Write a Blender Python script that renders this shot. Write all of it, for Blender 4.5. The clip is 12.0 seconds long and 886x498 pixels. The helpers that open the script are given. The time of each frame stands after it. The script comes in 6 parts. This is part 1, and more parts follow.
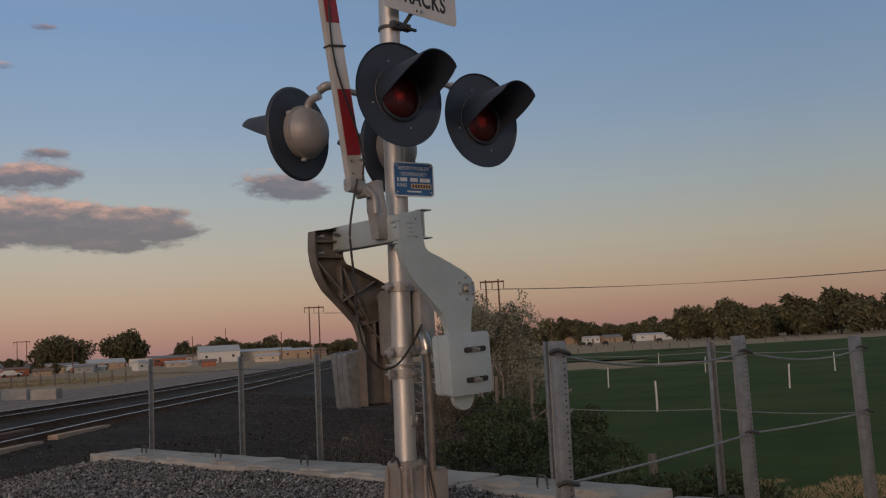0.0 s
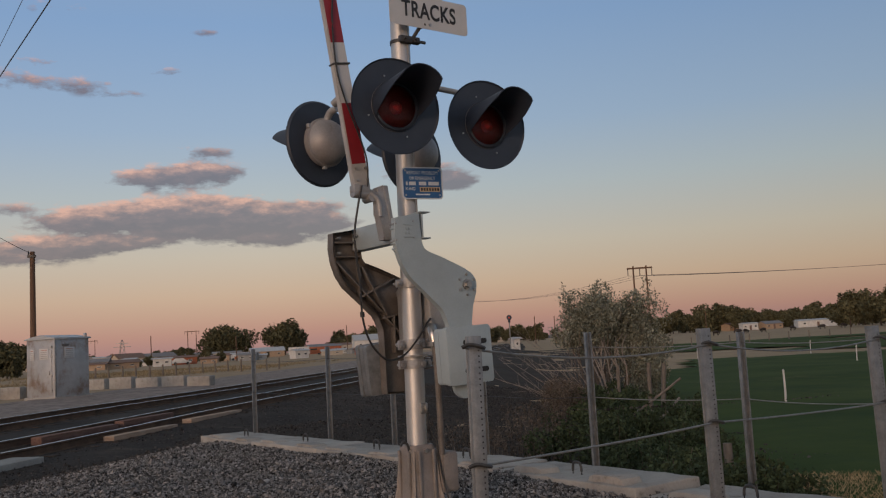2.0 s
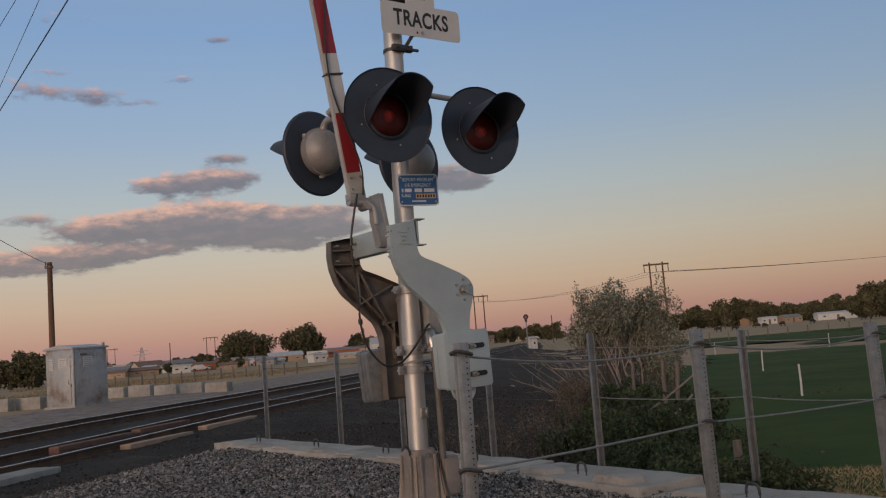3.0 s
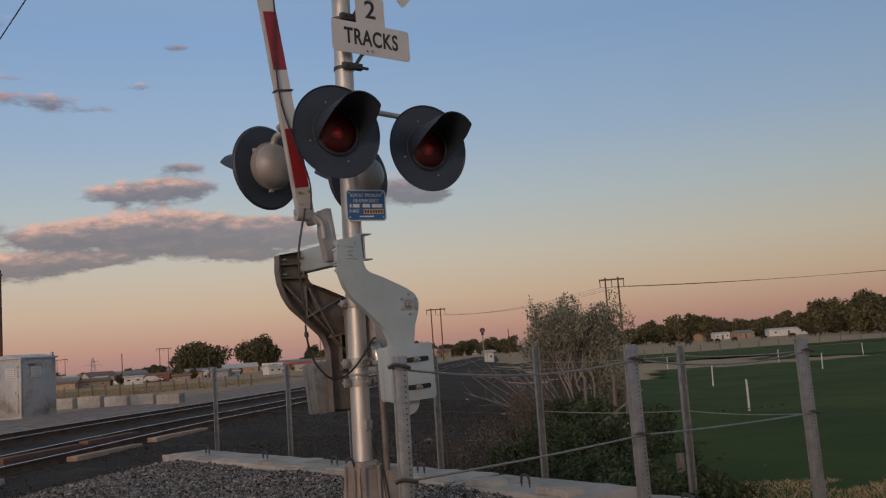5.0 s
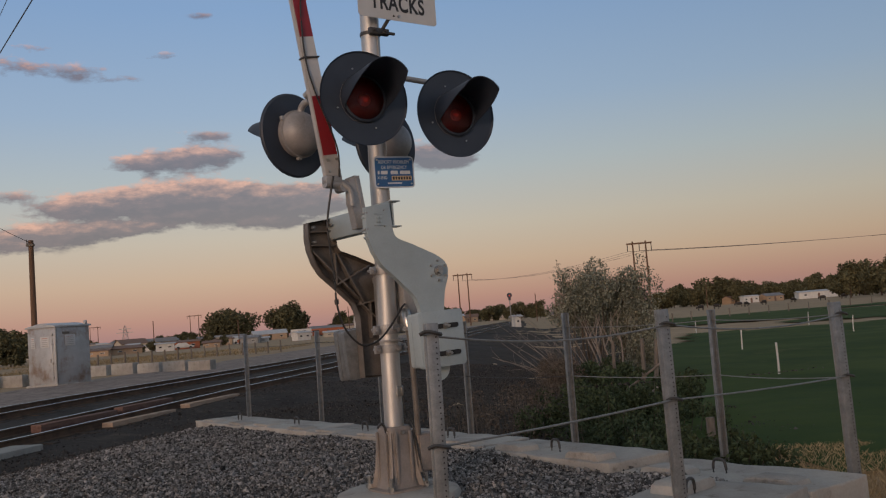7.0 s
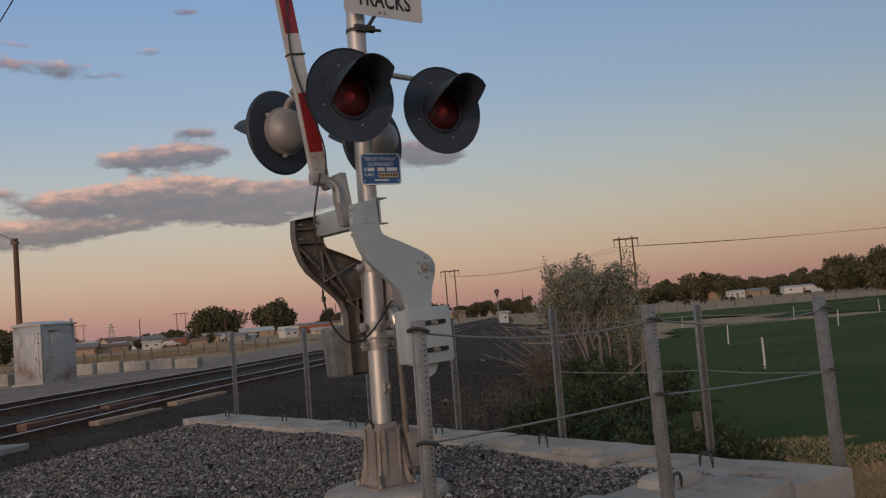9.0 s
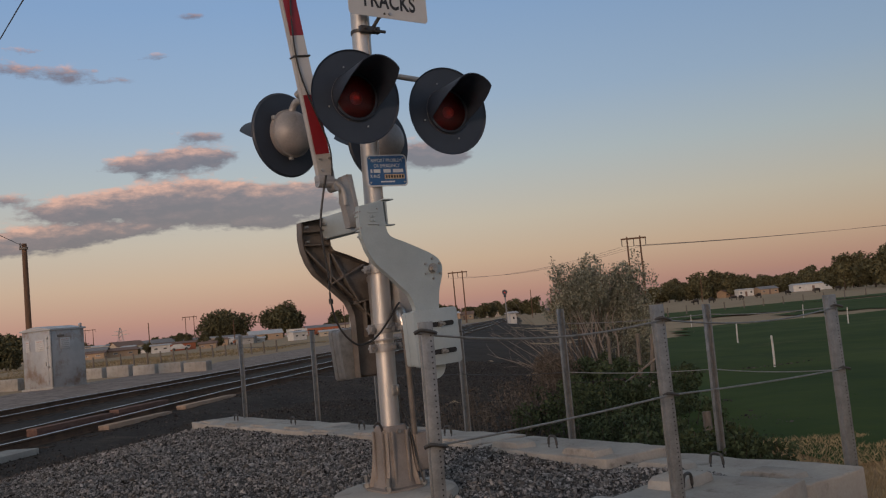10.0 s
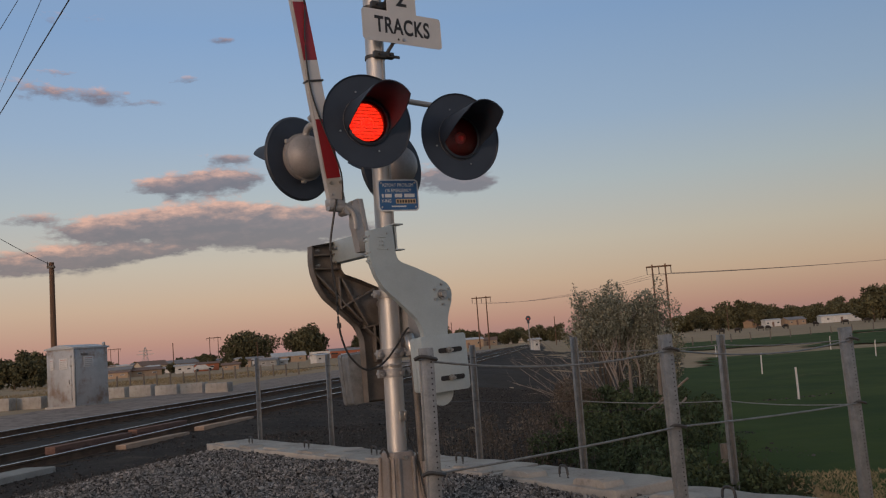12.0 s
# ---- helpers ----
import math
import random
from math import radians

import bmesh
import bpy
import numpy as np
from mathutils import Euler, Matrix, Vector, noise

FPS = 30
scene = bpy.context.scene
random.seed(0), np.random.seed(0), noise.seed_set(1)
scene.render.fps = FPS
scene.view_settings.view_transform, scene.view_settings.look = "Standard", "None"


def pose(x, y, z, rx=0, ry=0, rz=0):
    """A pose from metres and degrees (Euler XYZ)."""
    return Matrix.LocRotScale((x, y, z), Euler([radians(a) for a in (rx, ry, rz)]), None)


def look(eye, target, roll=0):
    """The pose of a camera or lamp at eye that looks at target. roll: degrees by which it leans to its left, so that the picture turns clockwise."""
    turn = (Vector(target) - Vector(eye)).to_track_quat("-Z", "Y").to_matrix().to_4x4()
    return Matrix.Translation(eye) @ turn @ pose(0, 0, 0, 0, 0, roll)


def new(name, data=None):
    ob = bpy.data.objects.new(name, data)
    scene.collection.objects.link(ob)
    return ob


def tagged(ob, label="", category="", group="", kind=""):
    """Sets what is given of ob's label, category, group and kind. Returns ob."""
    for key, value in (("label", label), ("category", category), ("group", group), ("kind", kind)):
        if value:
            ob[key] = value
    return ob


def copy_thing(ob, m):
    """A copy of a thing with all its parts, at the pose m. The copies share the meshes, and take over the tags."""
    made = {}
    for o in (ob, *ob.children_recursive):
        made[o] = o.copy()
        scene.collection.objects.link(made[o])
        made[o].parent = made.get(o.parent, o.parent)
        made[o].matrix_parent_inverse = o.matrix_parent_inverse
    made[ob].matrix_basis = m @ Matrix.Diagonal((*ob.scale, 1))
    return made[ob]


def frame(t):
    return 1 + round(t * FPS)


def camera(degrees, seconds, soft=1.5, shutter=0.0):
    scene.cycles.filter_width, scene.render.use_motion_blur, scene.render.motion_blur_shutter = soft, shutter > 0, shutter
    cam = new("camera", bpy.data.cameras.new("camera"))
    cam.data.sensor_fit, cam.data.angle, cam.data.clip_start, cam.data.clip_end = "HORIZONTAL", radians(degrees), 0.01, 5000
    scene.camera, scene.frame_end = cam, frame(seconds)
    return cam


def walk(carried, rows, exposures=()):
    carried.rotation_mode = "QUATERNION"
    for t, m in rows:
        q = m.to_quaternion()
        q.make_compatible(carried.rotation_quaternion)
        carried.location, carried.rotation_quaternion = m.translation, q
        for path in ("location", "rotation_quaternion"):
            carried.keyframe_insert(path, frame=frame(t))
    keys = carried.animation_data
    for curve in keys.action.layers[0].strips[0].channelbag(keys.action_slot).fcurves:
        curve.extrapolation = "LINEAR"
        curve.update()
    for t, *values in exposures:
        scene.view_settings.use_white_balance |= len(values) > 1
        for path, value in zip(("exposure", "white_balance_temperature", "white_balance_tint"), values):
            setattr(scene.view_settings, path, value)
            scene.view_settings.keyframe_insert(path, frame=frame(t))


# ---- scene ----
cam = camera(51.4, 12.0, soft=1.2)
PATH = [
    (0, (-1.046, -6.084, 1.214), (-0.619, -4.142, 1.426), -3.1),
    (0.5, (-0.763, -6.272, 1.196), (-0.393, -4.319, 1.417), -3.0),
    (1, (-0.591, -6.452, 1.211), (-0.264, -4.488, 1.402), -3.1),
    (1.3, (-0.539, -6.58, 1.213), (-0.257, -4.608, 1.385), -3.1),
    (1.5, (-0.449, -6.595, 1.219), (-0.227, -4.615, 1.397), -3.2),
    (2, (-0.125, -6.628, 1.189), (-0.02, -4.641, 1.393), -3.3),
    (2.5, (-0.016, -6.655, 1.203), (0.052, -4.666, 1.405), -4.5),
    (4.5, (0.064, -6.82, 1.212), (0.189, -4.838, 1.453), -4.1),
    (5, (0.091, -6.83, 1.205), (0.254, -4.85, 1.434), -4.1),
    (5.5, (0.076, -6.848, 1.211), (0.227, -4.859, 1.366), -3.9),
    (6, (0.074, -6.842, 1.212), (0.2, -4.852, 1.368), -4.1),
    (6.5, (0.078, -6.846, 1.212), (0.183, -4.855, 1.369), -4.6),
    (7, (0.074, -6.814, 1.213), (0.175, -4.823, 1.372), -4.5),
    (9, (0.075, -6.817, 1.215), (0.203, -4.827, 1.364), -4.8),
    (9.5, (0.089, -6.835, 1.21), (0.207, -4.844, 1.364), -5.2),
    (10, (0.08, -6.794, 1.216), (0.192, -4.803, 1.369), -5.3),
    (10.5, (0.073, -6.808, 1.216), (0.183, -4.818, 1.379), -5.0),
    (11, (0.085, -6.812, 1.223), (0.184, -4.824, 1.413), -5.0),
    (11.5, (0.152, -6.798, 1.215), (0.235, -4.811, 1.425), -4.3),
    (12, (0.186, -6.776, 1.214), (0.249, -4.789, 1.425), -4.3),
]
walk(cam, [(t, look(eye, target, roll)) for t, eye, target, roll in PATH], [(0, -0.22), (0.5, -0.03), (1.0, 0.0), (12, 0.0)])

# ---------------------------------------------------------------- world, sun
def lin(r, g, b):
    f = lambda c: (c / 255 / 12.92) if c <= 10 else ((c / 255 + 0.055) / 1.055) ** 2.4
    return (f(r), f(g), f(b), 1.0)


SUN_AZ = 205.0      # degrees from +y towards +x: low in the sky behind the camera
sun = new("sun", bpy.data.lights.new("sun", "SUN"))
sun.data.energy, sun.data.angle, sun.data.color = 0.95, radians(16), (1.0, 0.69, 0.50)
sun.matrix_world = look((60 * math.sin(radians(SUN_AZ)), 60 * math.cos(radians(SUN_AZ)), 7), (0, 0, 0))


class Nodes:
    """Short hand for node trees."""
    def __init__(self, tree):
        self.t = tree

    def n(self, kind, **inputs):
        node = self.t.nodes.new(kind)
        for k, v in inputs.items():
            self.put(node.inputs[int(k[1:])] if k[0] == "i" and k[1:].isdigit() else node.inputs[k.replace("_", " ")], v)
        return node

    def put(self, socket, v):
        if isinstance(v, bpy.types.NodeSocket):
            self.t.links.new(v, socket)
        else:
            socket.default_value = v

    def m(self, op, a, b=0.0, c=0.0, clamp=False):
        node = self.t.nodes.new("ShaderNodeMath")
        node.operation, node.use_clamp = op, clamp
        for s, v in zip(node.inputs, (a, b, c)):
            self.put(s, v)
        return node.outputs[0]

    def ramp(self, fac, stops, interp="LINEAR"):
        node = self.t.nodes.new("ShaderNodeValToRGB")
        node.color_ramp.interpolation = interp
        e = node.color_ramp.elements
        while len(e) < len(stops):
            e.new(0.5)
        for x, (p, c) in zip(e, stops):
            x.position, x.color = p, c
        self.put(node.inputs[0], fac)
        return node.outputs[0]

    def mix(self, fac, a, b, kind="MIX"):
        node = self.t.nodes.new("ShaderNodeMix")
        node.data_type, node.blend_type = "RGBA", kind
        self.put(node.inputs[0], fac), self.put(node.inputs[6], a), self.put(node.inputs[7], b)
        return node.outputs[2]


def make_world():
    w = bpy.data.worlds.new("dusk_sky")
    w.use_nodes = True
    scene.world = w
    t = w.node_tree
    t.nodes.clear()
    N = Nodes(t)
    sky = t.nodes.new("ShaderNodeTexSky")
    sky.sky_type, sky.sun_disc = "NISHITA", False
    sky.sun_elevation, sky.sun_rotation = radians(2.0), radians(SUN_AZ)
    gen = t.nodes.new("ShaderNodeTexCoord").outputs["Generated"]
    sep = N.n("ShaderNodeSeparateXYZ", i0=gen)
    x, y, z = sep.outputs
    el = N.m("MULTIPLY", N.m("ARCSINE", z), 180 / math.pi)
    az = N.m("MULTIPLY", N.m("ARCTAN2", x, y), 180 / math.pi)
    f = N.m("DIVIDE", el, 60.0, clamp=True)
    dome = N.ramp(f, [(0.0, lin(158, 125, 128)), (0.022, lin(174, 136, 130)), (0.06, lin(186, 161, 147)),
                      (0.10, lin(184, 173, 164)), (0.16, lin(165, 174, 182)), (0.225, lin(143, 165, 193)),
                      (0.33, lin(122, 153, 194)), (0.6, lin(138, 146, 158)), (1.0, lin(150, 150, 150))])
    # a little dimmer to the right
    side = N.ramp(N.n("ShaderNodeMapRange", Value=az, i1=-8.0, i2=34.0).outputs[0], [(0, (1, 1, 1, 1)), (1, (0.72, 0.74, 0.77, 1))])
    dome = N.mix(1.0, dome, side, "MULTIPLY")
    # clouds: soft ellipses in azimuth and elevation, torn by noise
    P = N.n("ShaderNodeCombineXYZ", i0=N.m("MULTIPLY", az, 0.42), i1=el, i2=0.0).outputs[0]
    n1 = N.n("ShaderNodeTexNoise", Vector=P, Scale=0.55, Detail=7.0, Roughness=0.62).outputs[0]
    n2 = N.n("ShaderNodeTexNoise", Vector=P, Scale=2.0, Detail=8.0, Roughness=0.6).outputs[0]
    blobs = [(-18.6, 8.2, 2.1, 0.62, 1.2), (-15.5, 8.5, 3.0, 0.9, 1.35), (-11.0, 8.7, 3.0, 1.1, 1.5), (-7.0, 8.2, 2.8, 0.95, 1.35),
             (-4.6, 7.8, 1.8, 0.7, 1.0), (-8.2, 6.9, 2.6, 0.4, 0.85), (-15.0, 10.7, 1.8, 0.6, 1.15), (-12.6, 11.0, 1.7, 0.75, 1.0),
             (-10.4, 11.1, 1.2, 0.6, 0.8), (-11.3, 12.3, 1.5, 0.4, 0.7), (2.2, 10.4, 2.1, 0.95, 1.15), (4.3, 9.9, 1.0, 0.5, 0.6),
             (-20.5, 6.8, 3.6, 0.7, 1.2), (-15.8, 6.95, 2.3, 0.42, 0.95), (-22.6, 9.0, 1.3, 0.5, 0.8), (-22.0, 16.3, 2.0, 0.8, 0.52),
             (-18.2, 16.1, 2.6, 0.5, 0.46), (-13.6, 17.0, 0.9, 0.35, 0.75), (-11.0, 19.3, 0.8, 0.35, 0.5), (-20.0, 20.2, 1.6, 0.5, 0.5), (-23.5, 6.1, 2.5, 0.6, 0.9), (-16.5, 15.6, 1.6, 0.3, 0.4), (-20.6, 17.3, 1.2, 0.3, 0.45), (-5.0, 8.9, 1.3, 0.35, 0.7), (-12.0, 7.5, 3.0, 0.35, 0.8)]
    dens = tone = None
    for a, e, sa, se, k in blobs:
        dv = N.m("DIVIDE", N.m("SUBTRACT", el, e), se * 0.93)
        da = N.m("DIVIDE", N.m("SUBTRACT", az, a), sa * 1.2)
        q = N.m("ADD", N.m("MULTIPLY", dv, dv), N.m("MULTIPLY", da, da))
        b = N.m("MULTIPLY", N.m("EXPONENT", N.m("MULTIPLY", q, -1.0)), k)
        bt = N.m("MULTIPLY", b, dv)
        dens = b if dens is None else N.m("ADD", dens, b)
        tone = bt if tone is None else N.m("ADD", tone, bt)
    tone = N.m("DIVIDE", tone, N.m("ADD", dens, 0.02))
    torn = N.m("ADD", N.m("MULTIPLY", N.m("SUBTRACT", n1, 0.5), 1.9), N.m("MULTIPLY", N.m("SUBTRACT", n2, 0.5), 1.5))
    body = N.m("ADD", dens, torn)
    cover = N.n("ShaderNodeMapRange", Value=body, i1=0.33, i2=0.78).outputs[0]
    cover = N.m("MULTIPLY", cover, N.n("ShaderNodeMapRange", Value=dens, i1=0.06, i2=0.35).outputs[0])
    lit = N.m("ADD", N.m("MULTIPLY", tone, 0.62), N.m("MULTIPLY", N.m("SUBTRACT", n2, 0.5), 1.5))
    lit = N.m("ADD", lit, N.m("MULTIPLY", N.m("ADD", az, 12.0), -0.012))
    tint = N.ramp(N.m("ADD", lit, 0.31, clamp=True), [(0.0, lin(95, 90, 110)), (0.36, lin(112, 100, 116)), (0.6, lin(150, 122, 126)), (0.95, lin(214, 164, 149))])
    dome = N.mix(N.m("MULTIPLY", cover, 0.93), dome, tint)
    # the glow where the sun went down
    sv = N.n("ShaderNodeCombineXYZ", i0=math.sin(radians(SUN_AZ)), i1=math.cos(radians(SUN_AZ)), i2=0.03).outputs[0]
    dot = t.nodes.new("ShaderNodeVectorMath")
    dot.operation = "DOT_PRODUCT"
    N.put(dot.inputs[0], gen), N.put(dot.inputs[1], sv)
    glow = N.m("POWER", N.m("MAXIMUM", dot.outputs["Value"], 0.0), 5.0)
    glow = N.m("MULTIPLY", glow, N.m("SUBTRACT", 1.0, N.m("DIVIDE", N.m("ABSOLUTE", el), 40.0), clamp=True))
    dome = N.mix(1.0, dome, N.mix(glow, (0, 0, 0, 1), (0.95, 0.70, 0.53, 1)), "ADD")
    bg1 = N.n("ShaderNodeBackground", Color=dome, Strength=0.95)
    bg2 = N.n("ShaderNodeBackground", Color=sky.outputs[0], Strength=0.05)
    add = N.n("ShaderNodeAddShader", i0=bg1.outputs[0], i1=bg2.outputs[0])
    out = N.n("ShaderNodeOutputWorld", Surface=add.outputs[0])


make_world()


# ---------------------------------------------------------------- materials
def mat(name, c1, c2=None, rough=0.6, metal=0.0, scale=6.0, fine=60.0, bump=0.15, spread=0.5, stretch=(1, 1, 1), emit=None, random_tint=0.0, island=0.0, dirt=None, spec=0.5):
    """A surface with two colours mixed at a coarse scale, a fine grain, and relief."""
    m = bpy.data.materials.new(name)
    m.use_nodes = True
    t = m.node_tree
    N = Nodes(t)
    b = t.nodes["Principled BSDF"]
    c1 = (*c1[:3], 1.0)
    c2 = (*c2[:3], 1.0) if c2 else tuple(v * 0.72 for v in c1[:3]) + (1.0,)
    P = t.nodes.new("ShaderNodeTexCoord").outputs["Object"]
    mp = N.n("ShaderNodeMapping", Vector=P)
    mp.inputs["Scale"].default_value = stretch
    n1 = N.n("ShaderNodeTexNoise", Vector=mp.outputs[0], Scale=scale, Detail=6.0, Roughness=0.6).outputs[0]
    n2 = N.n("ShaderNodeTexNoise", Vector=mp.outputs[0], Scale=fine, Detail=4.0, Roughness=0.6).outputs[0]
    f = N.n("ShaderNodeMapRange", Value=N.m("ADD", N.m("MULTIPLY", n1, 0.75), N.m("MULTIPLY", n2, 0.25)), i1=0.5 - spread / 4, i2=0.5 + spread / 4).outputs[0]
    col = N.mix(f, c1, c2)
    if random_tint:
        r = t.nodes.new("ShaderNodeObjectInfo").outputs["Random"]
        col = N.mix(1.0, col, N.ramp(r, [(0, (1 - random_tint,) * 3 + (1,)), (1, (1 + random_tint,) * 3 + (1,))]), "MULTIPLY")
    if island:
        r = t.nodes.new("ShaderNodeNewGeometry").outputs["Random Per Island"]
        col = N.mix(1.0, col, N.ramp(r, [(0, (1 - island,) * 3 + (1,)), (1, (1 + island,) * 3 + (1,))]), "MULTIPLY")
    if dirt:
        n3 = N.n("ShaderNodeTexNoise", Vector=P, Scale=dirt[1], Detail=8.0, Roughness=0.7).outputs[0]
        col = N.mix(N.n("ShaderNodeMapRange", Value=n3, i1=dirt[2], i2=dirt[2] + 0.16).outputs[0], col, (*dirt[0], 1))
    N.put(b.inputs["Base Color"], col)
    N.put(b.inputs["Roughness"], N.m("ADD", N.m("MULTIPLY", N.m("SUBTRACT", n2, 0.5), 0.25), rough, clamp=True))
    b.inputs["Metallic"].default_value = metal
    b.inputs["Specular IOR Level"].default_value = spec
    if bump:
        bp = N.n("ShaderNodeBump", Strength=bump, Distance=0.02, Height=N.m("ADD", n1, N.m("MULTIPLY", n2, 0.6)))
        t.links.new(bp.outputs[0], b.inputs["Normal"])
    if emit:
        b.inputs["Emission Color"].default_value = (*emit[:3], 1)
        b.inputs["Emission Strength"].default_value = emit[3]
    return m


M = {}
M["alu"] = mat("brushed_aluminium", (0.60, 0.585, 0.56), (0.44, 0.43, 0.42), 0.5, 0.7, 3, 90, 0.05, stretch=(6, 6, 0.5), dirt=((0.30, 0.27, 0.24), 5.0, 0.62))
M["cast"] = mat("cast_aluminium", (0.43, 0.425, 0.42), (0.32, 0.315, 0.31), 0.55, 0.45, 5, 70, 0.15, dirt=((0.24, 0.20, 0.17), 7.0, 0.6))
M["grey_paint"] = mat("grey_gate_paint", (0.41, 0.475, 0.49), (0.34, 0.395, 0.41), 0.5, 0.1, 3.5, 80, 0.08, dirt=((0.24, 0.23, 0.21), 6.0, 0.64))
M["dark_cast"] = mat("brown_grey_metal", (0.21, 0.185, 0.165), (0.13, 0.115, 0.10), 0.6, 0.25, 6, 70, 0.15)
M["galv"] = mat("galvanised_steel", (0.29, 0.30, 0.305), (0.19, 0.20, 0.205), 0.5, 0.55, 14, 120, 0.08, dirt=((0.2, 0.17, 0.14), 9.0, 0.66))
M["black"] = mat("black_enamel", (0.022, 0.031, 0.049), (0.030, 0.041, 0.062), 0.55, 0.0, 6, 90, 0.05, spec=0.6)
M["housing"] = mat("grey_lamp_housing", (0.36, 0.34, 0.33), (0.26, 0.245, 0.24), 0.5, 0.25, 5, 70, 0.08, dirt=((0.16, 0.14, 0.13), 7.0, 0.6))
M["dark_metal"] = mat("dark_clamp_steel", (0.05, 0.05, 0.05), (0.09, 0.085, 0.08), 0.5, 0.5, 10, 90, 0.1)
M["bolt"] = mat("bright_bolt_steel", (0.5, 0.49, 0.47), (0.3, 0.29, 0.28), 0.35, 0.9, 20, 120, 0.05)
M["cable"] = mat("black_cable_rubber", (0.015, 0.015, 0.015), (0.03, 0.03, 0.03), 0.5, 0, 20, 90, 0.05)
M["white_sheet"] = mat("white_reflective_sheeting", (0.58, 0.58, 0.58), (0.50, 0.50, 0.49), 0.4, 0, 3, 140, 0.03, dirt=((0.48, 0.46, 0.43), 5.0, 0.68))
M["red_sheet"] = mat("red_reflective_sheeting", (0.30, 0.022, 0.03), (0.23, 0.018, 0.026), 0.4, 0, 4, 140, 0.04)
M["arm_white"] = mat("white_gate_arm", (0.46, 0.45, 0.43), (0.36, 0.35, 0.34), 0.5, 0, 5, 90, 0.05, dirt=((0.3, 0.27, 0.24), 6.0, 0.66))
M["sign_black"] = mat("black_sign_ink", (0.015, 0.015, 0.016), (0.02, 0.02, 0.02), 0.5, 0, 5, 90, 0.0)
M["sign_blue"] = mat("blue_sign_face", (0.025, 0.12, 0.30), (0.02, 0.09, 0.24), 0.4, 0, 8, 120, 0.02)
M["sign_pale"] = mat("pale_sign_ink", (0.62, 0.66, 0.68), (0.5, 0.55, 0.6), 0.5, 0, 20, 150, 0.0)
M["tan_label"] = mat("tan_label", (0.55, 0.42, 0.26), (0.48, 0.37, 0.24), 0.5, 0, 12, 120, 0.0)
M["concrete"] = mat("cast_concrete", (0.41, 0.39, 0.355), (0.30, 0.28, 0.255), 0.85, 0, 2.2, 45, 0.35, dirt=((0.16, 0.14, 0.12), 5.0, 0.57), random_tint=0.12, spec=0.12)
M["gravel"] = mat("crushed_stone_bed", (0.10, 0.093, 0.086), (0.045, 0.042, 0.039), 0.9, 0, 9, 45, 0.9, spread=0.9, spec=0.12)
M["stone"] = mat("grey_crushed_stone", (0.26, 0.25, 0.243), (0.10, 0.096, 0.092), 0.8, 0, 12, 60, 0.3, island=0.9, spec=0.12)
M["ballast"] = mat("dark_track_ballast", (0.06, 0.052, 0.046), (0.03, 0.026, 0.023), 0.95, 0, 0.5, 9, 0.8, spread=0.6, dirt=((0.095, 0.078, 0.062), 0.8, 0.56), spec=0.12)
M["dirt"] = mat("dry_ground", (0.42, 0.31, 0.20), (0.27, 0.205, 0.13), 0.95, 0, 0.12, 1.6, 0.5, spread=0.8, dirt=((0.22, 0.18, 0.095), 0.05, 0.58), spec=0.12)
M["rail"] = mat("worn_rail_steel", (0.15, 0.095, 0.065), (0.085, 0.06, 0.045), 0.75, 0.0, 3, 60, 0.1, spec=0.15)
M["rail_head"] = mat("polished_rail_head", (0.72, 0.70, 0.67), (0.6, 0.58, 0.55), 0.28, 0.95, 3, 60, 0.02)
M["tie"] = mat("creosoted_timber", (0.07, 0.055, 0.045), (0.04, 0.033, 0.028), 0.9, 0, 4, 50, 0.4, spec=0.12)
M["plank"] = mat("weathered_timber", (0.42, 0.31, 0.235), (0.29, 0.21, 0.155), 0.85, 0, 3, 40, 0.4, stretch=(1, 6, 6), random_tint=0.2, spec=0.12)
M["red_plank"] = mat("reddish_timber", (0.22, 0.13, 0.105), (0.13, 0.08, 0.065), 0.85, 0, 3, 40, 0.4, stretch=(1, 6, 6), spec=0.12)
M["hut"] = mat("weathered_steel_sheet", (0.47, 0.48, 0.49), (0.37, 0.375, 0.38), 0.5, 0.35, 1.4, 30, 0.08, dirt=((0.27, 0.20, 0.155), 1.1, 0.5))
M["wood_pole"] = mat("brown_pole_wood", (0.17, 0.095, 0.055), (0.10, 0.06, 0.04), 0.85, 0, 2, 30, 0.3, stretch=(5, 5, 0.5))
M["old_post"] = mat("grey_fence_wood", (0.22, 0.19, 0.16), (0.13, 0.11, 0.095), 0.9, 0, 6, 50, 0.4, stretch=(4, 4, 0.6), spec=0.12)
M["wire"] = mat("wire", (0.05, 0.05, 0.05), (0.07, 0.07, 0.07), 0.5, 0.5, 10, 50, 0.0)
M["cable_galv"] = mat("galvanised_cable", (0.30, 0.30, 0.29), (0.2, 0.2, 0.19), 0.5, 0.6, 20, 120, 0.1)
M["pasture"] = mat("green_pasture", (0.024, 0.050, 0.012), (0.070, 0.098, 0.026), 0.95, 0, 0.22, 1.6, 0.6, spread=0.75, dirt=((0.115, 0.115, 0.048), 0.10, 0.57), spec=0.1)
M["dry_grass"] = mat("dry_grass_blades", (0.50, 0.37, 0.21), (0.36, 0.26, 0.145), 0.9, 0, 3, 40, 0.0, island=0.35, spec=0.12)
M["blades"] = mat("pasture_blades", (0.035, 0.10, 0.018), (0.05, 0.13, 0.025), 0.9, 0, 0.3, 10, 0.0, island=0.4, spec=0.12)
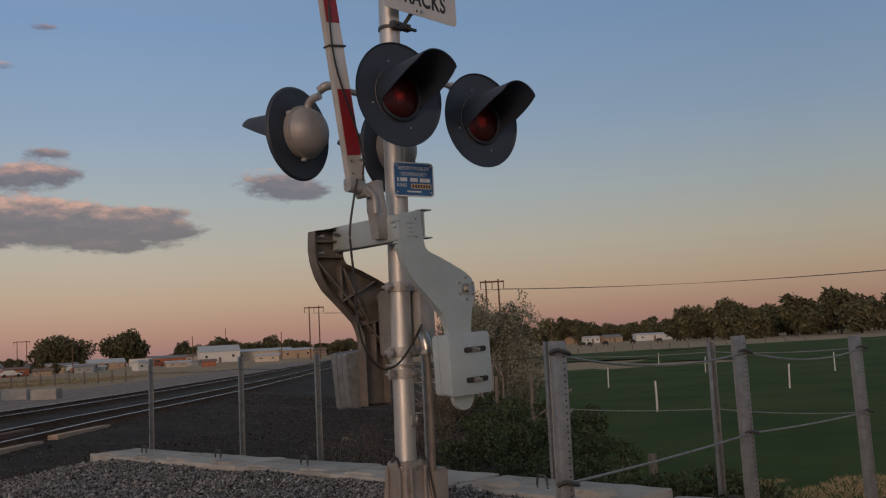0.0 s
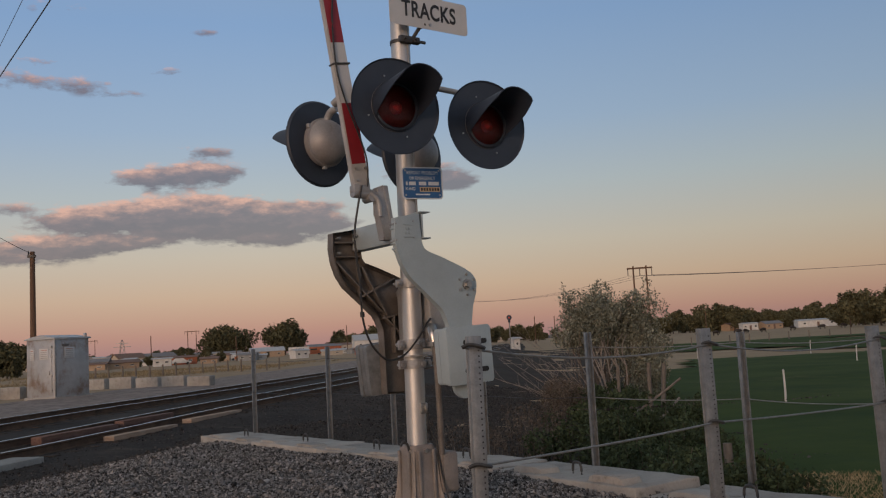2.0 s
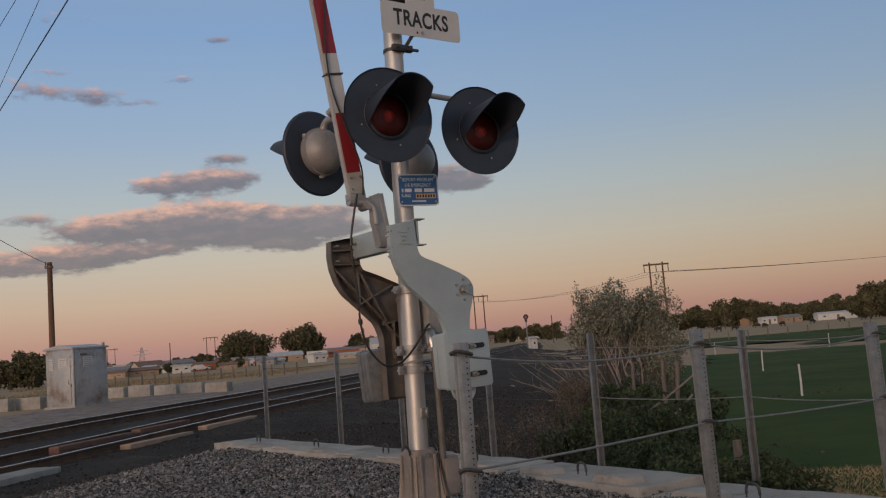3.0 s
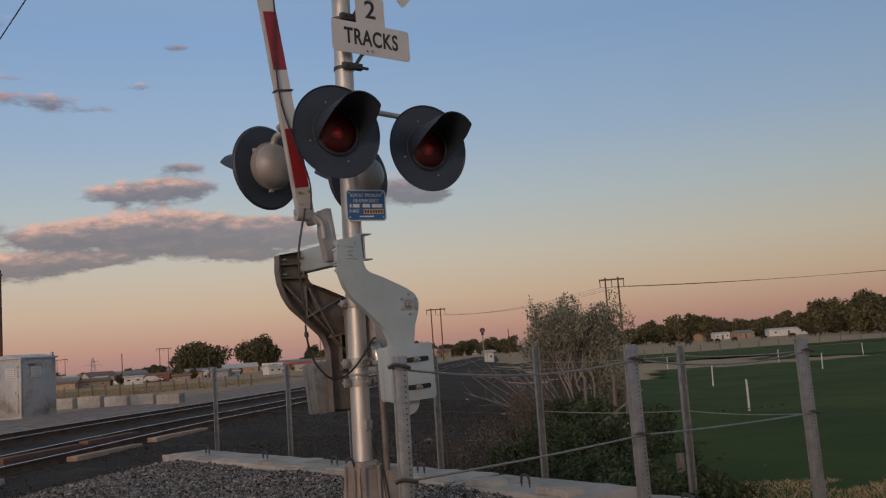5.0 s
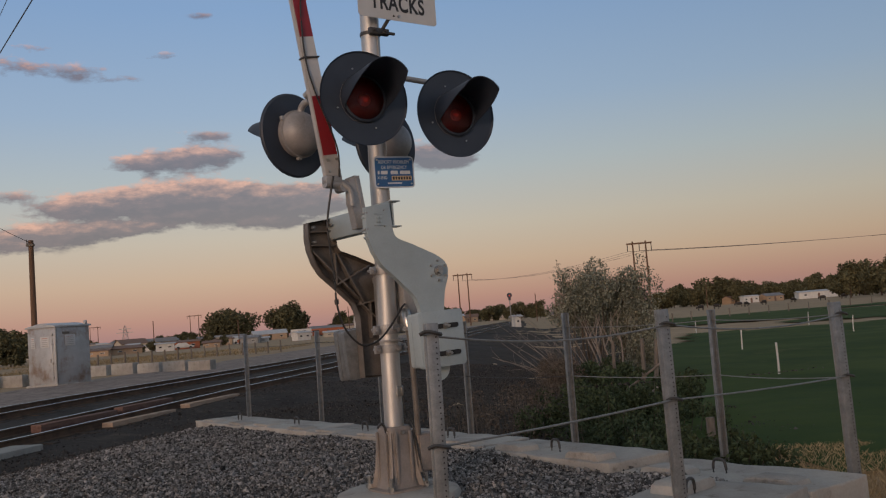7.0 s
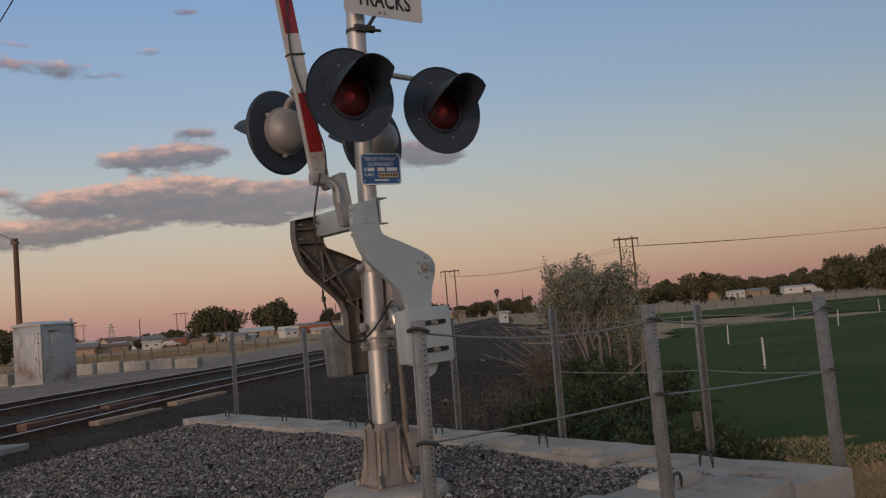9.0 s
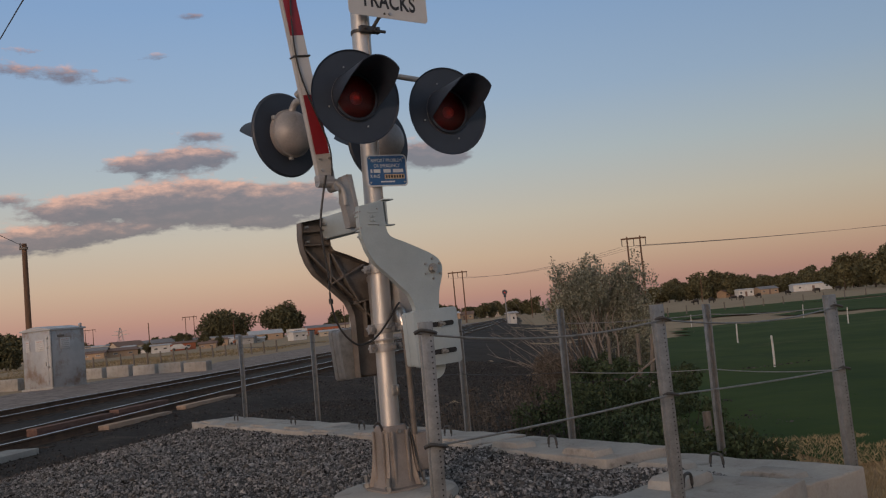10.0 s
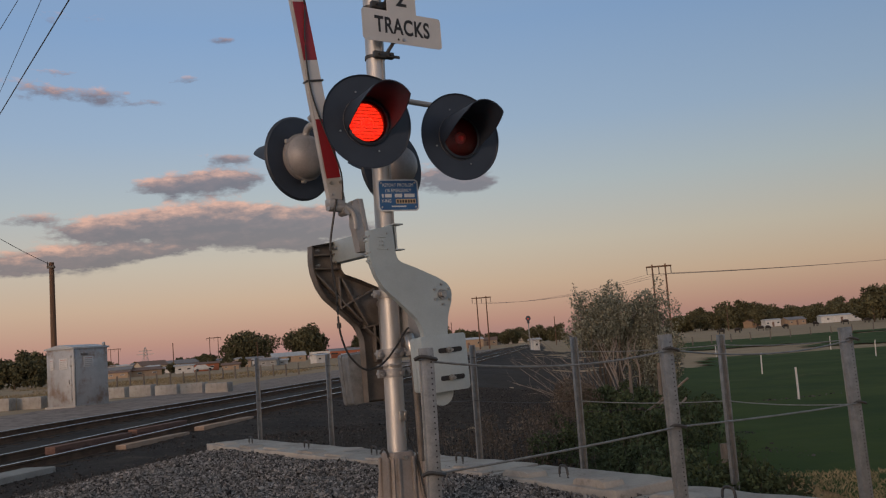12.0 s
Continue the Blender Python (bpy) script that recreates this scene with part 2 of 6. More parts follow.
M["leaf"] = mat("dark_green_leaves", (0.030, 0.050, 0.018), (0.018, 0.032, 0.011), 0.8, 0, 0.4, 9, 0.0, island=0.45, spec=0.12)
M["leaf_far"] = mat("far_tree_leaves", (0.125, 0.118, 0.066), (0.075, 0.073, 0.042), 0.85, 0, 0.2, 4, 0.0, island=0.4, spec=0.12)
M["leaf_olive"] = mat("silver_green_leaves", (0.27, 0.275, 0.215), (0.16, 0.165, 0.125), 0.8, 0, 0.8, 12, 0.0, island=0.4, spec=0.12)
M["leaf_weed"] = mat("weed_leaves", (0.045, 0.064, 0.033), (0.068, 0.088, 0.046), 0.8, 0, 1.5, 14, 0.0, island=0.45, spec=0.12)
M["verge"] = mat("dull_verge_grass", (0.30, 0.225, 0.135), (0.18, 0.15, 0.085), 0.95, 0, 0.3, 12, 0.0, island=0.4, spec=0.1)
M["dry_weed"] = mat("dry_brown_weed", (0.15, 0.122, 0.097), (0.09, 0.074, 0.06), 0.9, 0, 2.0, 20, 0.0, island=0.45, spec=0.1)
M["soil"] = mat("dark_bank_soil", (0.062, 0.051, 0.042), (0.034, 0.029, 0.025), 0.95, 0, 0.8, 14, 0.8, spread=0.8, spec=0.1, dirt=((0.10, 0.078, 0.055), 0.5, 0.6))
M["dark_stone"] = mat("dark_ballast_stone", (0.075, 0.066, 0.06), (0.04, 0.036, 0.033), 0.85, 0, 10, 60, 0.3, island=0.9, spec=0.2)
M["grey_strip"] = mat("grey_gravel_strip", (0.36, 0.30, 0.265), (0.155, 0.125, 0.11), 0.95, 0, 2.2, 7, 0.9, spread=0.6, spec=0.1)
M["base_cast"] = mat("weathered_base_casting", (0.30, 0.262, 0.235), (0.21, 0.185, 0.165), 0.65, 0.2, 5, 70, 0.2, dirt=((0.15, 0.12, 0.10), 6.0, 0.58))
M["twig"] = mat("pale_bark", (0.30, 0.255, 0.22), (0.20, 0.17, 0.145), 0.85, 0, 6, 50, 0.2, spec=0.12)
M["bark"] = mat("brown_bark", (0.10, 0.075, 0.055), (0.065, 0.05, 0.04), 0.9, 0, 4, 30, 0.3, spec=0.12)
M["hill"] = mat("far_hill", (0.16, 0.13, 0.14), (0.13, 0.105, 0.115), 1.0, 0, 0.004, 0.05, 0.0, spec=0.12)


def plain(name, c, rough=0.7, var=0.8, scale=1.2):
    return mat(name, c, tuple(v * var for v in c), rough, 0, scale, 25, 0.1)


M["wall_cream"] = plain("cream_siding", (0.52, 0.44, 0.34))
M["wall_tan"] = plain("tan_stucco", (0.42, 0.30, 0.20))
M["wall_white"] = plain("white_siding", (0.66, 0.64, 0.60))
M["wall_red"] = plain("rusty_red_siding", (0.42, 0.13, 0.06))
M["wall_grey"] = plain("grey_siding", (0.33, 0.33, 0.32))
M["roof_grey"] = plain("grey_roof", (0.22, 0.22, 0.23))
M["roof_pale"] = plain("pale_metal_roof", (0.45, 0.47, 0.49), 0.45)
M["roof_brown"] = plain("brown_roof", (0.20, 0.13, 0.10))
M["pane"] = mat("dark_window_glass", (0.03, 0.035, 0.04), (0.02, 0.022, 0.025), 0.12, 0, 3, 30, 0.0)
M["cow"] = plain("dark_hide", (0.03, 0.024, 0.02))


def make_lens():
    m = bpy.data.materials.new("red_lens")
    m.use_nodes = True
    t = m.node_tree
    t.nodes.clear()
    N = Nodes(t)
    P = t.nodes.new("ShaderNodeTexCoord").outputs["Object"]
    v = N.n("ShaderNodeTexVoronoi", Vector=P, Scale=120.0)
    bp = N.n("ShaderNodeBump", Strength=0.5, Distance=0.004, Height=v.outputs["Distance"])
    gloss = N.n("ShaderNodeBsdfGlossy", Color=(0.85, 0.62, 0.66, 1), Roughness=0.3, Normal=bp.outputs[0])
    clear = N.n("ShaderNodeBsdfTransparent", Color=N.mix(N.m("LESS_THAN", v.outputs["Distance"], 0.42), (0.74, 0.13, 0.08, 1), (1.0, 0.30, 0.20, 1)))
    fr = N.n("ShaderNodeFresnel", IOR=1.6)
    mx = N.n("ShaderNodeMixShader", Fac=fr.outputs[0], i1=clear.outputs[0], i2=gloss.outputs[0])
    N.n("ShaderNodeOutputMaterial", Surface=mx.outputs[0])
    return m


# Clear glass with a reflection added on top, for the lens's red spot.
def make_glint_ball():
    m = bpy.data.materials.new("glint_glass")
    m.use_nodes = True
    t = m.node_tree
    t.nodes.clear()
    N = Nodes(t)
    gloss = N.n("ShaderNodeBsdfGlossy", Color=(0.5, 0.45, 0.42, 1), Roughness=0.3)
    clear = N.n("ShaderNodeBsdfTransparent", Color=(0.96, 0.94, 0.92, 1))
    mx = N.n("ShaderNodeAddShader", i0=clear.outputs[0], i1=gloss.outputs[0])
    N.n("ShaderNodeOutputMaterial", Surface=mx.outputs[0])
    return m


M["glint_ball"] = make_glint_ball()
M["lens"] = make_lens()
M["led"] = mat("glowing_red_leds", (0.3, 0.01, 0.01), (0.3, 0.01, 0.01), 0.5, 0, 8, 60, 0, emit=(1.0, 0.11, 0.055, 1.7))
M["slat"] = mat("dark_red_slat", (0.15, 0.022, 0.03), (0.10, 0.015, 0.022), 0.45, 0, 8, 60, 0)


# ---------------------------------------------------------------- mesh helpers
def link(name, me, material, parent=None, label="", smooth=40):
    ob = new(name, me)
    if material is not None:
        me.materials.append(material)
    if smooth:
        me.shade_smooth()
        me.set_sharp_from_angle(angle=radians(smooth))
    if parent is not None:
        ob.parent = parent
    if label:
        ob["label"] = label
    return ob


def part(name, bm, material, parent=None, label="", smooth=40):
    me = bpy.data.meshes.new(name)
    bmesh.ops.recalc_face_normals(bm, faces=bm.faces)
    bm.to_mesh(me)
    bm.free()
    return link(name, me, material, parent, label, smooth)


def root(name, m, label, category, group="", kind=""):
    ob = new(name)
    ob.matrix_basis = m
    return tagged(ob, label, category, group, kind)


def arrays(name, v, f, material, parent=None, label="", smooth=0):
    me = bpy.data.meshes.new(name)
    me.from_pydata(v.tolist() if hasattr(v, "tolist") else v, [], f.tolist() if hasattr(f, "tolist") else f)
    return link(name, me, material, parent, label, smooth)


def box(bm, c, s, m=None, bevel=0.0):
    mm = (m or Matrix()) @ Matrix.Translation(c) @ Matrix.Diagonal((*s, 1))
    r = bmesh.ops.create_cube(bm, size=1, matrix=mm)
    if bevel:
        es = list({e for v in r["verts"] for e in v.link_edges})
        bmesh.ops.bevel(bm, geom=es, offset=bevel, segments=2, affect="EDGES", profile=0.5)
    return bm


def rod(bm, a, b, r0, r1=None, seg=12, caps=True):
    a, b = Vector(a), Vector(b)
    d = b - a
    q = d.to_track_quat("Z", "Y").to_matrix().to_4x4()
    bmesh.ops.create_cone(bm, cap_ends=caps, segments=seg, radius1=r0, radius2=r0 if r1 is None else r1, depth=d.length,
                          matrix=Matrix.Translation((a + b) / 2) @ q)
    return bm


def tube(bm, pts, r, seg=8):
    pts = [Vector(p) for p in pts]
    rings = []
    for i, p in enumerate(pts):
        d = (pts[min(i + 1, len(pts) - 1)] - pts[max(i - 1, 0)]).normalized()
        q = d.to_track_quat("Z", "Y")
        rings.append([bm.verts.new(p + q @ Vector((r * math.cos(k * 2 * math.pi / seg), r * math.sin(k * 2 * math.pi / seg), 0))) for k in range(seg)])
    for a, b in zip(rings, rings[1:]):
        for k in range(seg):
            bm.faces.new((a[k], a[(k + 1) % seg], b[(k + 1) % seg], b[k]))
    bm.faces.new(rings[0][::-1]), bm.faces.new(rings[-1])
    return bm


def spline(pts, n=8):
    pts = [Vector(p) for p in pts]
    P = [pts[0]] + pts + [pts[-1]]
    out = []
    for i in range(1, len(P) - 2):
        a, b, c, d = P[i - 1:i + 3]
        for k in range(n):
            t = k / n
            out.append(0.5 * (2 * b + (c - a) * t + (2 * a - 5 * b + 4 * c - d) * t * t + (3 * b - a - 3 * c + d) * t ** 3))
    return out + [pts[-1]]


def lathe(bm, prof, seg=40, m=None):
    """Turn a profile of (radius, height) round the z axis."""
    m = m or Matrix()
    rings = []
    for r, h in prof:
        if r < 1e-6:
            rings.append([bm.verts.new(m @ Vector((0, 0, h)))])
        else:
            rings.append([bm.verts.new(m @ Vector((r * math.cos(2 * math.pi * k / seg), r * math.sin(2 * math.pi * k / seg), h))) for k in range(seg)])
    for a, b in zip(rings, rings[1:]):
        for k in range(seg):
            j = (k + 1) % seg
            if len(a) == 1 and len(b) > 1:
                bm.faces.new((a[0], b[k], b[j]))
            elif len(b) == 1 and len(a) > 1:
                bm.faces.new((a[k], a[j], b[0]))
            elif len(a) > 1:
                bm.faces.new((a[k], a[j], b[j], b[k]))
    return bm


def plate(bm, outline, y0, y1, bevel=0.0):
    """A flat plate in the x-z plane from its outline, thick from y0 to y1."""
    a = [bm.verts.new((x, y0, z)) for x, z in outline]
    b = [bm.verts.new((x, y1, z)) for x, z in outline]
    n = len(a)
    f0, f1 = bm.faces.new(a), bm.faces.new(b[::-1])
    for k in range(n):
        bm.faces.new((a[k], a[(k + 1) % n], b[(k + 1) % n], b[k]))
    if bevel:
        bmesh.ops.bevel(bm, geom=list(f0.edges) + list(f1.edges), offset=bevel, segments=2, affect="EDGES", profile=0.5)
    return bm


def rounded(w, h, r, cx=0.0, cz=0.0, n=5):
    out = []
    for qx, qz, a0 in ((1, 1, 0), (-1, 1, 90), (-1, -1, 180), (1, -1, 270)):
        for k in range(n + 1):
            a = radians(a0 + 90 * k / n)
            out.append((cx + qx * (w / 2 - r) + r * math.cos(a), cz + qz * (h / 2 - r) + r * math.sin(a)))
    return out


def letters(text, size, m, material, parent, label="", width=0.0, space=1.0, bold=0.0):
    """Raised lettering as a mesh that lies on a sign."""
    cu = bpy.data.curves.new("letters", "FONT")
    cu.body, cu.size, cu.align_x, cu.align_y, cu.extrude = text, size, "CENTER", "CENTER", 0.0008
    cu.space_character, cu.offset = space, bold
    tmp = new("letters_curve", cu)
    me = bpy.data.meshes.new_from_object(tmp)
    bpy.data.objects.remove(tmp)
    if width:
        k = width / max(1e-6, max(v.co.x for v in me.vertices) - min(v.co.x for v in me.vertices))
        me.transform(Matrix.Diagonal((k, 1, 1, 1)))
    me.transform(m)
    return link("lettering", me, material, parent, label, 0)


# ---------------------------------------------------------------- ground and track
def track_x(y):
    """The near track's centre line."""
    return -6.0 + 0.27 * (y - 15) if y < 15 else -6.0 + 0.15 * (y - 15) + 2.4 * (1 - math.exp(-(y - 15) / 20))


def step(a, b, v):
    """Smooth rise from 0 at a to 1 at b; a may lie above b."""
    t = min(1.0, max(0.0, (v - a) / (b - a)))
    return t * t * (3 - 2 * t)


def rise(y):
    """How far the track and the land beyond it climb away from the road."""
    return 0.13 * step(8, 20, y)


def on_track(y, off, z=0.0):
    d = Vector((track_x(y + 0.5) - track_x(y - 0.5), 1.0)).normalized()
    return Vector((track_x(y) + off * d.y, y - off * d.x, z))


def off_track(x, y):
    return (x - track_x(y)) * 0.966


def beyond_wall(x, y):
    """Distance past the line of the concrete blocks, away from the road."""
    return (x - 1.47) * 0.84 + (y - 1.4) * 0.543


def ground_z(x, y):
    s = off_track(x, y)
    z = -0.48 - 0.62 * step(2.5, 9.0, s) + 0.12 * step(4, 14, -s) * step(8, 20, y)
    far = math.hypot(x, y)
    z += 0.9 * step(160, 420, far) * (0.5 + 0.5 * noise.noise((x * 0.004, y * 0.004, 3.1)))
    if far < 150:
        z += 0.10 * noise.noise((x * 0.25, y * 0.25, 0.3)) + 0.03 * noise.noise((x * 1.3, y * 1.3, 4.0))
    return z


def sheet(name, xs, ys, zf, material, label, category, keep=None, smooth=180):
    vid, verts, faces = {}, [], []
    def vert(i, j):
        if (i, j) not in vid:
            vid[i, j] = len(verts)
            verts.append((xs[i], ys[j], zf(xs[i], ys[j])))
        return vid[i, j]
    for i in range(len(xs) - 1):
        for j in range(len(ys) - 1):
            if keep is None or keep((xs[i] + xs[i + 1]) / 2, (ys[j] + ys[j + 1]) / 2):
                faces.append((vert(i, j), vert(i + 1, j), vert(i + 1, j + 1), vert(i, j + 1)))
    return tagged(arrays(name, verts, faces, material, smooth=smooth), label, category, kind="structure")


def steps_to(limit, first, growth):
    out, v, d = [0.0], 0.0, first
    while v < limit:
        v += d
        d *= growth
        out.append(v)
    return out


half = steps_to(3500, 0.8, 1.055)
axis = [-v for v in half[:0:-1]] + half
sheet("ground", axis, axis, ground_z, M["dirt"], "dry tan ground with patches of weeds", "ground")


def pasture_z(x, y):
    return ground_z(x, y) + 0.055 + 0.05 * step(15, 60, math.hypot(x, y))


def in_pasture(x, y):
    w = 1.5 * noise.noise((x * 0.11, y * 0.11, 8.0)) + 2.5 * noise.noise((x * 0.03, y * 0.03, 2.0))
    d = math.hypot(x, y + 7)
    return x > (0.262 + 0.05 * step(48, 60, d) * (1 - step(84, 100, d))) * (y + 7.0) + 0.35 * w and y < 150 + 5 * w - 0.1 * x + 26 * noise.noise((x * 0.02, 3.0, 1.0)) and (d < 70 or noise.noise((x * 0.022, y * 0.06, 4.0)) < 0.3) and beyond_wall(x, y) > 2.2 + 0.4 * w and x < 260 and math.hypot(x, y + 7) > 14.6 + 0.5 * w


sheet("pasture", [2 + 1.1 * i * (1 + 0.012 * i) for i in range(100)], [-60 + 1.9 * j for j in range(135)], pasture_z, M["pasture"],
      "green irrigated pasture beside the track", "pasture", in_pasture)


BED = [(-8.5, -0.56), (-6.6, -0.42), (-5.6, -0.36), (-4.5, -0.36), (-3.4, -0.36), (-2.3, -0.38), (-1.2, -0.36), (0, -0.36), (1.2, -0.36), (1.9, -0.42), (3.6, -0.62), (6.0, -1.0), (9.0, -1.35)]


def bed_z(s):
    for (a, za), (b, zb) in zip(BED, BED[1:]):
        if a <= s <= b:
            return za + (zb - za) * (s - a) / (b - a)
    return -2.0


def ribbon(name, rows, material, label, category):
    """A lengthwise strip along the track from rows of (offset, height), for many y."""
    ys = [-25 + 1.5 * k for k in range(60)] + [66 + 8 * k for k in range(60)]
    verts, faces, n = [], [], len(rows)
    for y in ys:
        for o, z in rows:
            p = on_track(y, o, z)
            verts.append((p.x, p.y, z + rise(y) + (0.02 * noise.noise((p.x * 2, p.y * 2, 1.0)) if 0 < rows.index((o, z)) < n - 1 else 0)))
    for j in range(len(ys) - 1):
        for i in range(n - 1):
            a = j * n + i
            faces.append((a, a + 1, a + n + 1, a + n))
    return tagged(arrays(name, verts, faces, material, smooth=180), label, category, kind="structure")


ribbon("track_bed", BED, M["ballast"], "dark oily ballast bed under the tracks", "ballast")
ribbon("access_strip", [(-17.5, -0.54), (-16.0, -0.45), (-13.0, -0.41), (-8.0, -0.43), (-7.2, -0.47)], M["grey_strip"], "grey gravel access strip beyond the tracks", "gravel strip")
sheet("bank", [-9 + 0.45 * i for i in range(76)] + [26 + 1.2 * i for i in range(20)], [1 + 0.6 * j for j in range(110)] + [70 + 4.0 * j for j in range(18)], lambda x, y: ground_z(x, y) + 0.025, M["soil"],
      "dark soil bank between the track and the blocks", "bank",
      lambda x, y: off_track(x, y) > 1.6 and (beyond_wall(x, y) > 0.2 or y > 7.6) and x < 0.262 * (y + 7.0) + 1.2 + noise.noise((x * 0.6, y * 0.6, 1)))


def make_rail(off):
    bm = bmesh.new()
    ys = [-25 + 2.5 * k for k in range(50)] + [102 + 8 * k for k in range(54)]
    prof = [(-0.07, 0.0), (-0.07, 0.012), (-0.012, 0.03), (-0.012, 0.12), (-0.036, 0.135), (-0.036, 0.166), (0.036, 0.166), (0.036, 0.135), (0.012, 0.12), (0.012, 0.03), (0.07, 0.012), (0.07, 0.0)]
    rings = [[bm.verts.new(on_track(y, off + o, -0.366 + h + rise(y))) for o, h in prof] for y in ys]
    for a, b in zip(rings, rings[1:]):
        for k in range(len(prof) - 1):
            bm.faces.new((a[k], a[k + 1], b[k + 1], b[k]))
    r = part("rail", bm, M["rail"], None, "", 30)
    tagged(r, "rusty steel rail with a polished running surface", "rail", "rails of the two tracks")
    bm = bmesh.new()
    rings = [[bm.verts.new(on_track(y, off + o, -0.366 + h + rise(y))) for o, h in ((-0.026, 0.167), (-0.02, 0.171), (0.02, 0.171), (0.026, 0.167))] for y in ys]
    for a, b in zip(rings, rings[1:]):
        for k in range(3):
            bm.faces.new((a[k], a[k + 1], b[k + 1], b[k]))
    part("rail_head", bm, M["rail_head"], r, "shiny worn rail head")


for o in (-0.755, 0.755, -5.25, -3.74):
    make_rail(o)


def make_ties():
    bm = bmesh.new()
    box(bm, (0, 0, 0), (2.55, 0.22, 0.16), bevel=0.012)
    tie = part("railway_tie", bm, M["tie"], None)
    tagged(tie, "dark creosoted timber railway tie in ballast", "railway tie", "ties under the tracks")
    first = True
    for c in (0.0, -4.5):
        for k in range(70):
            y = -6 + 0.62 * k
            d = track_x(y + 0.5) - track_x(y - 0.5)
            p = on_track(y, c)
            m = pose(p.x, p.y, -0.435 + rise(y) + 0.004 * (k % 3), 0, 0, -math.degrees(math.atan(d)))
            if first:
                tie.matrix_basis, first = m, False
            else:
                copy_thing(tie, m)


make_ties()


def make_plank(y0, y1, off, z, material, label, w=0.24, h=0.16):
    p, q = on_track(y0, off), on_track(y1, off)
    d = q - p
    bm = bmesh.new()
    box(bm, (0, 0, 0), (d.length, w, h), bevel=0.015)
    ob = part("crossing_timber", bm, material)
    ob.matrix_basis = pose((p.x + q.x) / 2, (p.y + q.y) / 2, z + rise((y0 + y1) / 2), 0, random.uniform(-0.3, 0.3), math.degrees(math.atan2(d.y, d.x)))
    tagged(ob, label, "timber", "timbers beside the rails")


for a, b in ((12.0, 14.4), (15.0, 17.6)):
    make_plank(a, b, 1.02, -0.36, M["plank"], "pale weathered timber lying along the rail")
for a, b in ((11.8, 14.4), (14.6, 16.8)):
    make_plank(a, b, -0.42, -0.30, M["red_plank"], "reddish worn timber between the rails")
bm = bmesh.new()
box(bm, (0, 0, 0), (3.6, 0.62, 0.2), bevel=0.02)
panel = part("concrete_slab", bm, M["concrete"])
p = on_track(7.75, 1.18)
panel.matrix_basis = pose(p.x, p.y, -0.38, 0, 0, 75)
tagged(panel, "grey concrete slab of the road crossing beside the rail", "concrete slab")


# ---------------------------------------------------------------- gravel pad and concrete blocks
def pad_z(x, y):
    s = off_track(x, y)
    z = -0.48 + 0.455 * step(1.8, 5.6, s)
    z += 0.035 * noise.noise((x * 0.9, y * 0.9, 5.0)) + 0.015 * noise.noise((x * 3.1, y * 3.1, 2.0))
    return z - 0.04 * step(0.7, 1.5, x) * step(2.6, 0.6, y)


sheet("gravel_pad", [-9 + 0.14 * i for i in range(96)], [-14 + 0.16 * j for j in range(142)], pad_z, M["gravel"],
      "grey crushed stone pad round the signal", "gravel", lambda x, y: beyond_wall(x, y) < -0.15 + 0.1 * noise.noise((x, y, 0)) - 0.42 * step(3.2, 7.5, y) and off_track(x, y) > 1.55 and (x < 2.1 or y < -2.6))


def make_stones(name, count, seed, area, ok, zf, size, material, label):
    """Angular stones: octahedra with shifted corners."""
    rng = np.random.default_rng(seed)
    base = np.array([(1, 0, 0), (-1, 0, 0), (0, 1, 0), (0, -1, 0), (0, 0, 1), (0, 0, -1)], float)
    tri = np.array([(0, 2, 4), (2, 1, 4), (1, 3, 4), (3, 0, 4), (2, 0, 5), (1, 2, 5), (3, 1, 5), (0, 3, 5)])
    at_xyz = []
    while len(at_xyz) < count:
        x, y = rng.uniform(area[0], area[1]), rng.uniform(area[2], area[3])
        if rng.random() < ok(x, y):
            at_xyz.append((x, y, zf(x, y)))
    c = np.array(at_xyz)
    r = size * np.exp(rng.normal(0, 0.38, count))
    c[:, 2] += r * 0.25
    q = rng.normal(size=(count, 4))
    q /= np.linalg.norm(q, axis=1)[:, None]
    w, i, j, k = q.T
    rot = np.stack([np.stack([1 - 2 * (j * j + k * k), 2 * (i * j - k * w), 2 * (i * k + j * w)], 1),
                    np.stack([2 * (i * j + k * w), 1 - 2 * (i * i + k * k), 2 * (j * k - i * w)], 1),
                    np.stack([2 * (i * k - j * w), 2 * (j * k + i * w), 1 - 2 * (i * i + j * j)], 1)], 1)
    v = base[None] * rng.uniform(0.65, 1.25, (count, 6, 1)) + rng.normal(0, 0.16, (count, 6, 3))
    v *= np.stack([np.ones(count), rng.uniform(0.6, 1, count), rng.uniform(0.45, 0.85, count)], 1)[:, None]
    v = np.einsum("nij,nkj->nki", rot, v) * r[:, None, None] + c[:, None]
    f = (tri[None] + 6 * np.arange(count)[:, None, None]).reshape(-1, 3)
    tagged(arrays(name, v.reshape(-1, 3), f, M[material]), label, "gravel", kind="stuff")


def on_pad(x, y):
    if beyond_wall(x, y) > -0.16 - 0.42 * step(3.2, 7.5, y):
        return 0.0
    return step(2.4, 5.4, off_track(x, y) + 0.7 * noise.noise((x * 0.8, y * 0.8, 2)))


def on_dark(x, y):
    s = off_track(x, y)
    if s < 0.95 or beyond_wall(x, y) > -0.16 - 0.42 * step(3.2, 7.5, y) and y < 8.2:
        return 0.0
    return 1.0 - 0.85 * step(3.0, 5.6, s) if y < 8.2 else 0.5


